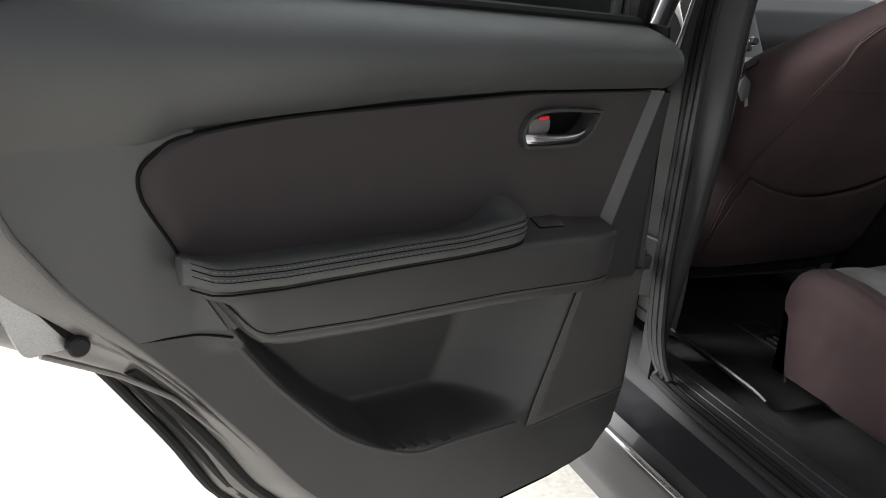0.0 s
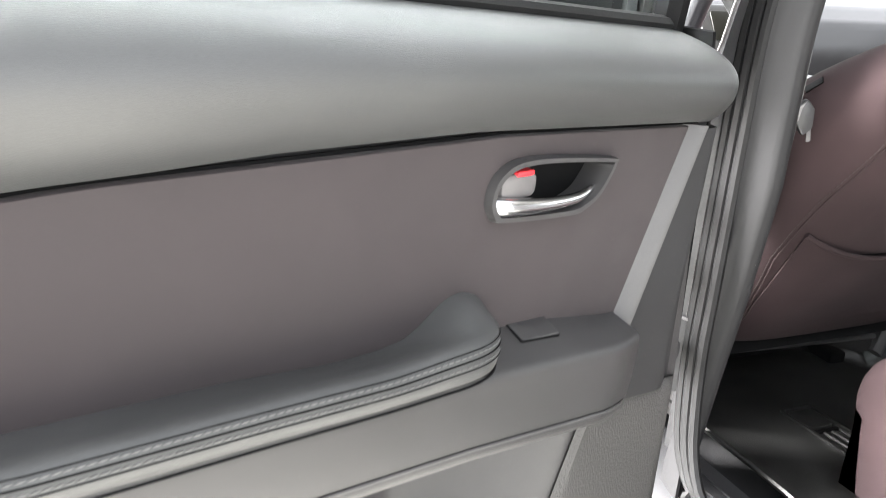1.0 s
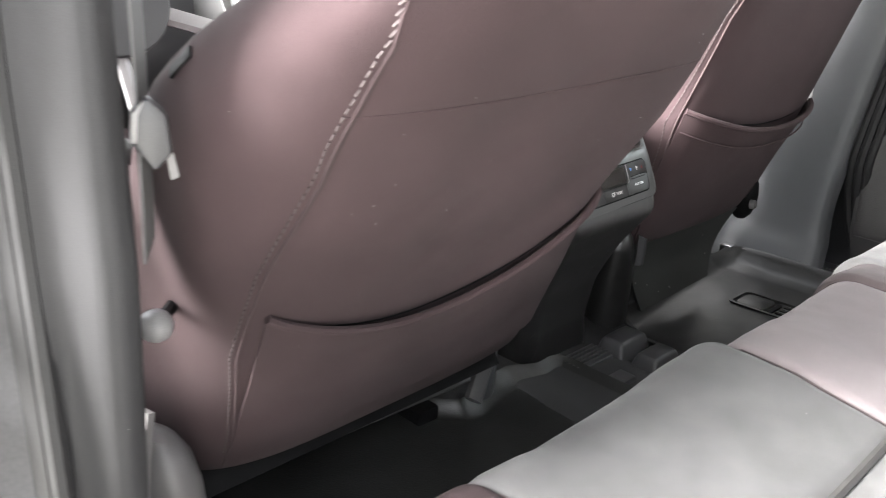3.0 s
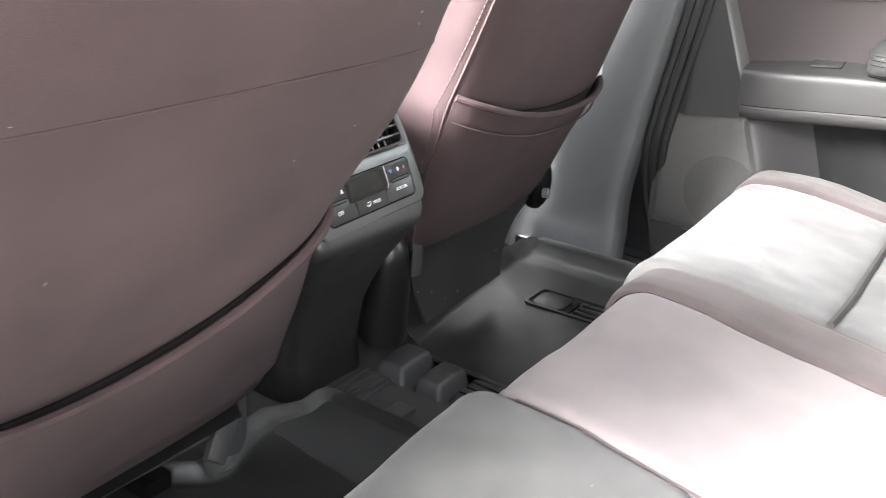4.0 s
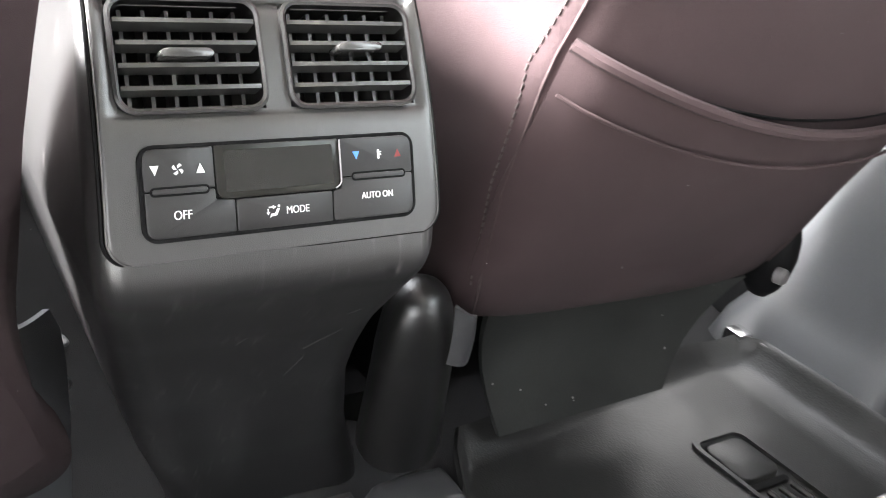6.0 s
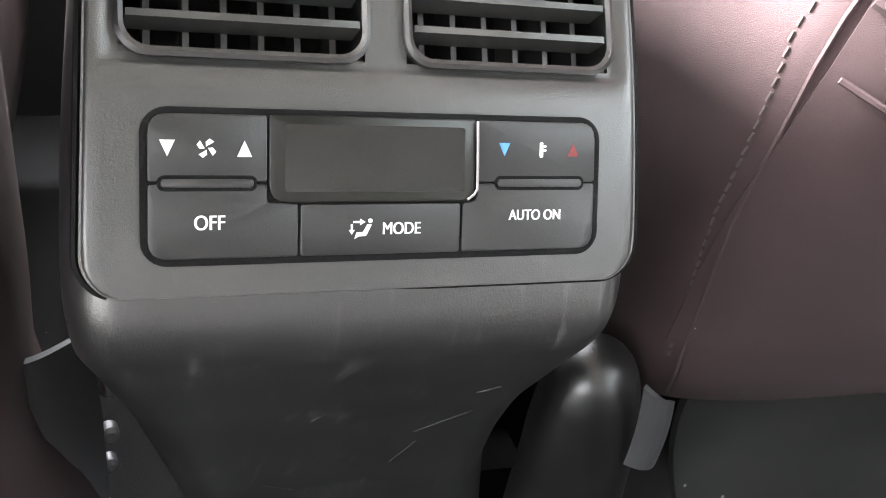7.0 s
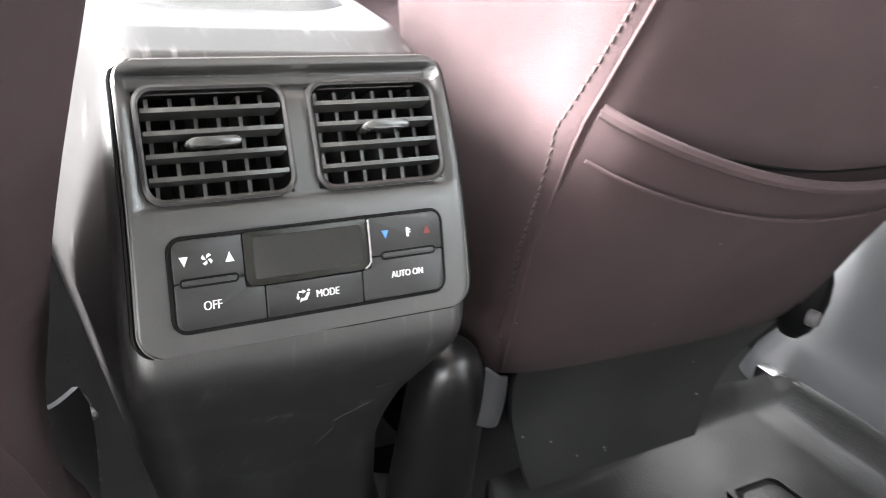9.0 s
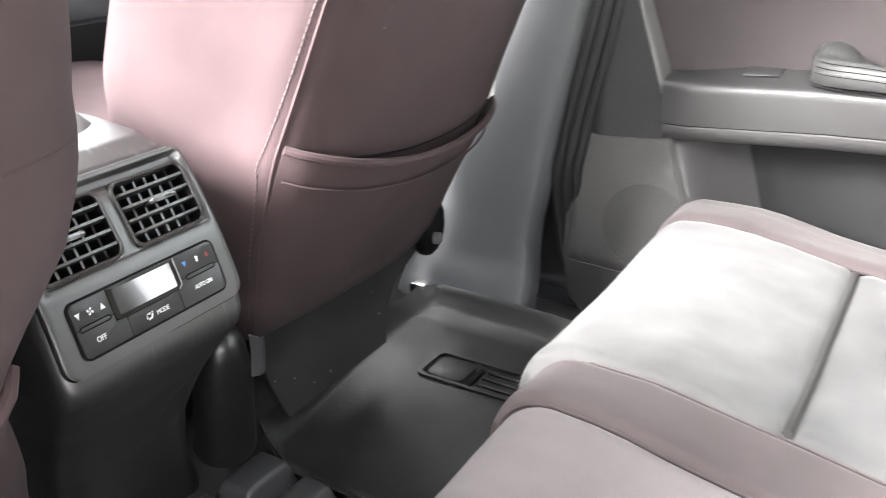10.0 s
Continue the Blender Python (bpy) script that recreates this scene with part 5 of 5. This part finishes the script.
part("bench_base", box((-0.48, -0.85, 0.425), (0.69, -0.26, 0.60), 0.015), M_CARPET, bench, "black carpeted bench base")

# ---------------------------------------------------------------- floor mats, tunnel fittings
def floor_mat(x0, x1, y0, front, label, anchor, wall):
    """front(a): the y of the forward edge across the mat; anchor: where its fixing starts; wall: -1 or 1 for the side with a high rim."""
    mt = thing("floor_mat", label, "floor mat", ((x0 + x1) / 2, y0, 0.437), "rubber floor mats")
    ax, ay = anchor

    def fn(a, b):
        x = x0 + (x1 - x0) * a
        y1 = front(a)
        y = y0 + (y1 - y0) * b
        side = a * (x1 - x0) if wall < 0 else (1 - a) * (x1 - x0)
        d = min(a * (x1 - x0), (1 - a) * (x1 - x0), (1 - b) * (y1 - y0), 0.05)
        rim = 0.014 * (1 - soft(d / 0.03)) + 0.006 * (1 - soft(d / 0.012))
        rim += (0.013 if wall < 0 else 0.012) * (1 - soft(side / 0.06)) * soft((y + 0.35) / 0.1)
        wave = 0.004 * noise.noise((x * 5, y * 5, 3)) + 0.0015 * noise.noise((x * 19, y * 19, 5))
        well = 0.005 * soft((0.030 - abs(x - ax - 0.05 * (ay - y))) / 0.006) * soft((ay - y) / 0.012) * soft((y - ay + 0.24) / 0.02)
        return Vector((x, y, 0.440 + rim + wave - well))

    part("tray", thick(grid(fn, 110, 90), 0.004), M_MAT, mt, "black rubber mat with raised rim", 60)
    slant = lambda x, y, h: Vector((ax + x + 0.05 * (-y), ay + y, 0.441 + h))
    out, inn = rr(-0.034, -0.235, 0.034, 0.004, 0.012), rr(-0.029, -0.230, 0.029, -0.001, 0.010)
    part("anchor_rim", rings([[slant(x, y, -0.004) for x, y in out], [slant(x, y, 0.0022) for x, y in out], [slant(x, y, 0.0022) for x, y in inn], [slant(x, y, -0.006) for x, y in inn]], False), M_MAT, mt, "moulded rim round the mat anchor")
    part("anchor_pad", plate(rr(-0.026, -0.058, 0.026, -0.006, 0.012), slant, -0.006, 0.001, 0.002), M_MAT, mt, "round-cornered anchor pad")
    part("anchor_slot", plate(rr(-0.024, -0.068, 0.024, -0.061, 0.003), slant, -0.006, -0.002), M_DARK, mt)
    for k in range(3):
        part("rib", tube([slant(-0.016 + 0.016 * k, -0.075, 0.0), slant(-0.016 + 0.016 * k, -0.222, 0.0)], 0.0032, 6), M_MAT, mt)
    return mt


floor_mat(-0.625, 0.052, -0.30, lambda a: lerp_at(a, (0, 0.05, 0.60, 0.66, 0.70, 0.74, 0.79, 0.83, 0.87, 0.90, 0.93, 0.97, 0.99, 1.0), (0.17, 0.20, 0.19, 0.135, 0.103, 0.101, 0.112, 0.121, 0.122, 0.108, 0.096, 0.098, 0.094, 0.075)), "black rubber floor mat behind the driver's seat", (-0.400, 0.0), -1)
floor_mat(0.196, 0.644, -0.30, lambda a: lerp_at(a, (0, 0.02, 0.06, 0.10, 0.85, 0.95, 1.0), (0.050, 0.062, 0.10, 0.125, 0.165, 0.155, 0.13)), "black rubber floor mat behind the passenger's seat", (0.486, 0.048), 1)
tun = thing("tunnel_cover", "black moulded covers on the floor tunnel", "trim panel", (0.16, 0.06, 0.44))


def cover(x0, x1, y0, y1, z, dome):
    """A low moulded cap with rounded shoulders."""
    def fn(a, b):
        e = min(a, 1 - a) * (x1 - x0), min(b, 1 - b) * (y1 - y0)
        h = soft(e[0] / 0.012) * soft(e[1] / 0.012)
        return Vector((x0 + (x1 - x0) * a, y0 + (y1 - y0) * b, 0.438 + (z - 0.438) * h ** 0.6 + dome * math.sin(math.pi * a) * math.sin(math.pi * b)))
    return grid(fn, 24, 20)


part("cover", cover(0.124, 0.204, 0.034, 0.090, 0.466, 0.004), M_PLASTIC, tun, "black rail end cover", 60)
part("cover", cover(0.126, 0.200, -0.024, 0.028, 0.463, 0.003), M_PLASTIC, tun, "black rail end cover", 60)
part("cover", cover(0.134, 0.206, -0.21, -0.022, 0.455, 0.002), M_PLASTIC, tun, "black tunnel strip", 60)
for x in (0.150, 0.165, 0.180):
    part("groove", tube([(x, -0.20, 0.4575), (x, -0.035, 0.4575)], 0.0012, 6), M_DARK, tun)
vent = thing("floor_vent", "black slatted floor air outlet beside the console", "air vent", (0.085, 0.07, 0.44))
part("frame", box((0.040, 0.050, 0.43), (0.124, 0.094, 0.452), 0.004), M_PLASTIC, vent)
for k in range(5):
    part("slat", box((0.044, 0.0535 + 0.0078 * k, 0.450), (0.120, 0.0578 + 0.0078 * k, 0.457), 0.0012), M_LOWER, vent)
tab = thing("floor_clip", "small black clip on the floor carpet", "clip", (0.07, 0.0, 0.44))
part("clip_body", box((0.056, -0.016, 0.438), (0.086, 0.012, 0.459), 0.004), M_PLASTIC, tab)


# ---------------------------------------------------------------- front of the cabin
dash = thing("dashboard", "black dashboard with a centre stack of round knobs", "dashboard", (0.0, 0.95, 0.5))


def dash_skin(a, b):
    x = -0.74 + 1.48 * a
    prof = ((0.86, 0.46), (0.82, 0.60), (0.79, 0.72), (0.77, 0.80), (0.775, 0.90), (0.80, 0.965), (0.88, 1.0), (1.05, 1.01), (1.25, 1.0))
    k = b * 8
    i = min(7, int(k))
    f = k - i
    return Vector((x, prof[i][0] * (1 - f) + prof[i + 1][0] * f, prof[i][1] * (1 - f) + prof[i + 1][1] * f + (0.05 * math.exp(-((x + 0.38) / 0.16) ** 4) if b > 0.55 else 0)))


part("dash_panel", thick(grid(dash_skin, 40, 32), 0.01), M_PLASTIC, dash, "charcoal moulded dashboard", 60)
glove = part("glove_box", plate(rr(0.20, 0.60, 0.66, 0.79, 0.03), lambda a, b, h: Vector((a, 0.80 - 0.15 * (b - 0.6) - h, b)), -0.02, 0.022, 0.008), M_DARK, dash, "black glove box lid")
part("latch", plate(rr(0.40, 0.715, 0.50, 0.735, 0.006), lambda a, b, h: Vector((a, 0.80 - 0.15 * (b - 0.6) - 0.022 - h, b)), -0.002, 0.008, 0.003), M_CHROME, glove, "chrome latch")


def stack(a, b, h=0.0):
    """A place on the slanting centre stack."""
    return Vector((a, 0.60 + 0.17 * (b - 0.76) / 0.26 - h, b + 0.3 * h))


stk = part("stack_panel", plate(rr(-0.125, 0.74, 0.125, 1.0, 0.025), stack, -0.16, 0.012, 0.006), M_BEZEL, dash, "grey centre stack")
part("radio_screen", plate(rr(-0.095, 0.925, 0.095, 0.985, 0.006), stack, 0.0, 0.015, 0.002), M_SCREEN, stk, "dark radio display")
part("lower_screen", plate(rr(-0.05, 0.80, 0.05, 0.825, 0.004), stack, 0.0, 0.015, 0.002), M_SCREEN, stk, "dark climate display")
for x, z, r in ((-0.09, 0.845, 0.021), (0.0, 0.852, 0.019), (0.09, 0.845, 0.021), (-0.085, 0.895, 0.014), (0.085, 0.895, 0.014)):
    c = stack(x, z, 0.012)
    kn = part("knob_ring", disc(c, (0, -1, 0.3), r, 0.012, 28), M_CHROME, stk, "chrome knob ring")
    part("knob", disc(c + Vector((0, -0.012, 0.0036)), (0, -1, 0.3), r * 0.72, 0.012, 24), M_BUTTON, kn)
for k in range(8):
    x = -0.075 + 0.0214 * k
    part("radio_key", plate(rr(x - 0.008, 0.875, x + 0.008, 0.887, 0.002), stack, 0.008, 0.0165, 0.001), M_BUTTON, stk)
wheel = thing("steering_wheel", "black steering wheel with silver spokes", "steering wheel", (-0.43, 0.50, 0.95))
tilt = Matrix.Translation((-0.43, 0.43, 0.955)) @ Matrix.Rotation(radians(-26), 4, "X")
rim = [tilt @ Vector((0.182 * math.cos(6.28319 * k / 48), 0, 0.182 * math.sin(6.28319 * k / 48))) for k in range(49)]
part("rim", tube(rim, 0.0155, 10), M_VINYL, wheel, "black leather rim")
part("hub", disc(tilt @ Vector((0, 0.03, 0)), tilt.to_3x3() @ Vector((0, -1, 0)), 0.075, 0.045, 28), M_PLASTIC, wheel, "charcoal hub")
for ang in (200, 340, 270):
    d = Vector((math.cos(radians(ang)), 0, math.sin(radians(ang))))
    part("spoke", tube([tilt @ (d * 0.06), tilt @ (d * 0.178)], 0.014, 8, flat=0.6), M_SILVER, wheel, "silver spoke")
part("column", tube([(-0.43, 0.47, 0.945), (-0.43, 0.80, 0.80)], 0.045, 16), M_PLASTIC, wheel, "charcoal column shroud")

# ---------------------------------------------------------------- belt and seat hardware
belt = thing("seat_belt", "dark grey seat belt with a hanging buckle tongue", "seat belt", (-0.664, -0.126, 0.8))
part("strap", thick(grid(lambda a, b: Vector((-0.664 + 0.026 * (a - 0.5) + 0.010 * math.sin(3 * b), -0.126 + 0.039 * (a - 0.5) + 0.06 * b * b, 0.872 + 0.58 * b)), 3, 24), 0.0015), M_BELT, belt, "woven grey strap")
grip = lambda a, b, h: Vector((-0.667 + 0.90 * a - 0.43 * h, -0.147 - 0.43 * a - 0.90 * h, 0.950 + b))
part("tongue", plate(rounded(((0.0018, -0.0214, 0.003), (0.0120, -0.0113, 0.004), (0.0108, 0.0113, 0.004), (0.0007, 0.0220, 0.003), (-0.0095, 0.0135, 0.003), (-0.0117, -0.0023, 0.003))), grip, -0.005, 0.006, 0.003), M_PLASTIC, belt, "grey plastic tongue grip")
part("tongue_bevel", plate(rounded(((-0.0110, -0.0030, 0.001), (-0.0070, -0.0040, 0.001), (-0.0050, 0.0125, 0.001), (-0.0010, 0.0205, 0.001), (-0.0088, 0.0130, 0.001))), grip, 0.002, 0.0072, 0.0006), M_SILVERGREY, belt, "pale left bevel of the grip")
part("tongue_plate", plate(rounded(((0.0100, -0.0290, 0.001), (0.0150, -0.0270, 0.001), (0.0125, -0.0120, 0.001), (0.0085, -0.0150, 0.001))), grip, -0.004, -0.002), M_TAB, belt, "steel tongue plate")
part("recline_knob", ball((-0.634, -0.062, 0.786), 0.013, 0.013, 0.0125), M_SILVERGREY, seat_l, "pale grey round knob")
part("knob_stem", tube([(-0.634, -0.062, 0.786), (-0.590, -0.010, 0.775)], 0.005, 8), M_DARK, seat_l)
part("side_shield", thick(grid(lambda a, b: Vector((-0.628 - 0.012 * math.sin(math.pi * b), -0.02 + 0.50 * a, 0.50 + 0.13 * b + 0.06 * soft(1 - a * 3) * b)), 14, 8), 0.006), M_TAB, seat_l, "grey plastic seat side shield")
slit_u, slit_n = Vector((0.0043, -0.0170, 0.0145)).normalized(), Vector((-0.90, 0.14, 0.41))
slit_v = slit_n.cross(slit_u)
part("tag", plate(rr(-0.0125, -0.0045, 0.0125, 0.0045, 0.001), lambda a, b, h: Vector((-0.6278, -0.1163, 0.982)) + slit_u * a + slit_v * b + slit_n * h, -0.004, 0.0012, 0.0004), M_DARK, seat_l, "black slit in the side of the cover")
for name, p0, p1, r in (("bracket", (-0.150, 0.075, 0.47), (-0.105, 0.095, 0.515), 0.013), ("bracket", (-0.105, 0.095, 0.515), (-0.085, 0.11, 0.56), 0.008), ("slide_bar", (-0.50, 0.075, 0.52), (-0.15, 0.085, 0.50), 0.006)):
    part(name, tube((p0, p1), r, 8, flat=0.6), M_LOWER, seat_l, "dull grey seat bracket")
part("lower_trim", rings([[Vector((-0.592 + 0.045 * (z - 0.45) / 0.2 * -0.2 + rx * math.cos(6.28319 * k / 24), 0.045 - 0.02 * (z - 0.45) / 0.2 + ry * math.sin(6.28319 * k / 24), z + 0.35 * rx * math.cos(6.28319 * k / 24) * -1)) for k in range(24)]
                          for z, rx, ry in ((0.435, 0.032, 0.050), (0.50, 0.034, 0.052), (0.56, 0.034, 0.050), (0.60, 0.031, 0.045), (0.625, 0.025, 0.036), (0.638, 0.016, 0.024), (0.643, 0.005, 0.008))]), M_TAB, seat_l, "pale grey rounded hinge cover")
part("base_skirt", thick(grid(lambda a, b: Vector((-0.56 + 0.43 * a, 0.055 + 0.01 * math.sin(math.pi * b), 0.525 + 0.05 * b)), 10, 4), 0.004), M_DARK, seat_l, "black skirt under the backrest")

plug = [(0.162, 0.100, 0.490), (0.158, 0.094, 0.53), (0.154, 0.088, 0.57), (0.149, 0.083, 0.60), (0.146, 0.080, 0.622), (0.145, 0.079, 0.640)]
part("hinge_cover", tube(smooth_line(plug, 6), lambda k: lerp_at(k, (0, 0.5, 0.75, 0.86, 0.93, 0.97, 1), (0.038, 0.033, 0.028, 0.0235, 0.018, 0.012, 0.004)), 24, flat=0.85), M_GLOSS, seat_r, "satin black hinge cover")
part("hinge_plate", thick(grid(lambda a, b: Vector((0.162 + 0.015 * a - 0.006 * b * b, 0.058 - 0.005 * math.sin(math.pi * a) - 0.006 * b, 0.584 + (0.050 - 0.010 * a) * b)), 8, 12), 0.003), M_PLASTIC, seat_r, "thin curved grey hinge plate")
random.seed(11)
for k in range(10):
    x, z = random.uniform(-0.75, 0.75), random.uniform(0.66, 0.98)
    p = on_r(x, z, 0.0016 if z > 0.83 else 0.030)
    part("lint", tube((p, p + Vector((random.uniform(-0.0016, 0.0016), -0.0002, random.uniform(-0.0014, 0.0014)))), 0.00020, 4), M_SILVERGREY, back_r)
for k in range(11):
    x, z = random.uniform(-0.72, 0.7), random.uniform(0.82, 1.02)
    p = on_l(x, z, 0.0010)
    part("lint", tube((p, p + Vector((random.uniform(-0.0016, 0.0016), -0.0002, random.uniform(-0.0014, 0.0014)))), 0.00020, 4), M_SILVERGREY, back_l)
# white block paints the light in the gap between pocket and pillar
part("gap_light_block", box((0.560, 0.018, 0.782), (0.567, 0.030, 0.815), 0.002), M_WHITE, seat_r, "small white block standing in for gap light")
part("recline_cover", ball((0.565, 0.11, 0.60), 0.020, 0.028, 0.050), M_DARK, seat_r, "black recliner cover")
part("recline_pin", disc((0.548, 0.085, 0.588), (0.2, -1, 0.1), 0.008, 0.010, 14), M_TAB, seat_r, "grey plastic pin")
clip = thing("sill_end_cap", "bright metal end cap of the sill trim", "trim", (0.64, 0.15, 0.44))
part("cap", box((0.622, 0.146, 0.448), (0.646, 0.170, 0.470), 0.005), M_CHROME, clip)
# pale tube paints the light caught along the edge by the mat
part("sill_glint", tube(smooth_line([(0.636, 0.150, 0.466), (0.641, 0.12, 0.466), (0.641, 0.065, 0.465), (0.643, -0.006, 0.465), (0.650, -0.08, 0.463), (0.652, -0.30, 0.462)], 5), 0.002, 8), M_TAB, clip, "sill edge coloured pale as if catching light")
part("inner_shield", thick(grid(lambda a, b: Vector((-0.128 + (lerp_at(b, (0, 0.6, 0.84, 0.95, 1), (0.053, 0.0515, 0.0485, 0.045, 0.040))) * a, 0.112 - 0.016 * math.sin(math.pi * (0.15 + 0.85 * a)) - 0.01 * b, 0.44 + 0.20 * b)), 12, 16), 0.004), M_PILLAR, seat_l, "slate plastic inner seat shield", 60)
part("buckle_link", plate(rounded(((-0.0785, 0.588, 0.003), (-0.0715, 0.584, 0.003), (-0.0725, 0.606, 0.003), (-0.0775, 0.612, 0.003))), lambda a, b, h: Vector((a, 0.135 - h, b)), -0.002, 0.002, 0.0008), M_CHROME, seat_l, "bright metal buckle link")
for z, r in ((0.600, 0.0028), (0.570, 0.0040), (0.552, 0.0034)):
    part("buckle_bolt", disc((-0.0735, 0.132, z), (0.1, -1, 0.2), r, 0.010, 14), M_STEEL, seat_l, "steel bolt")
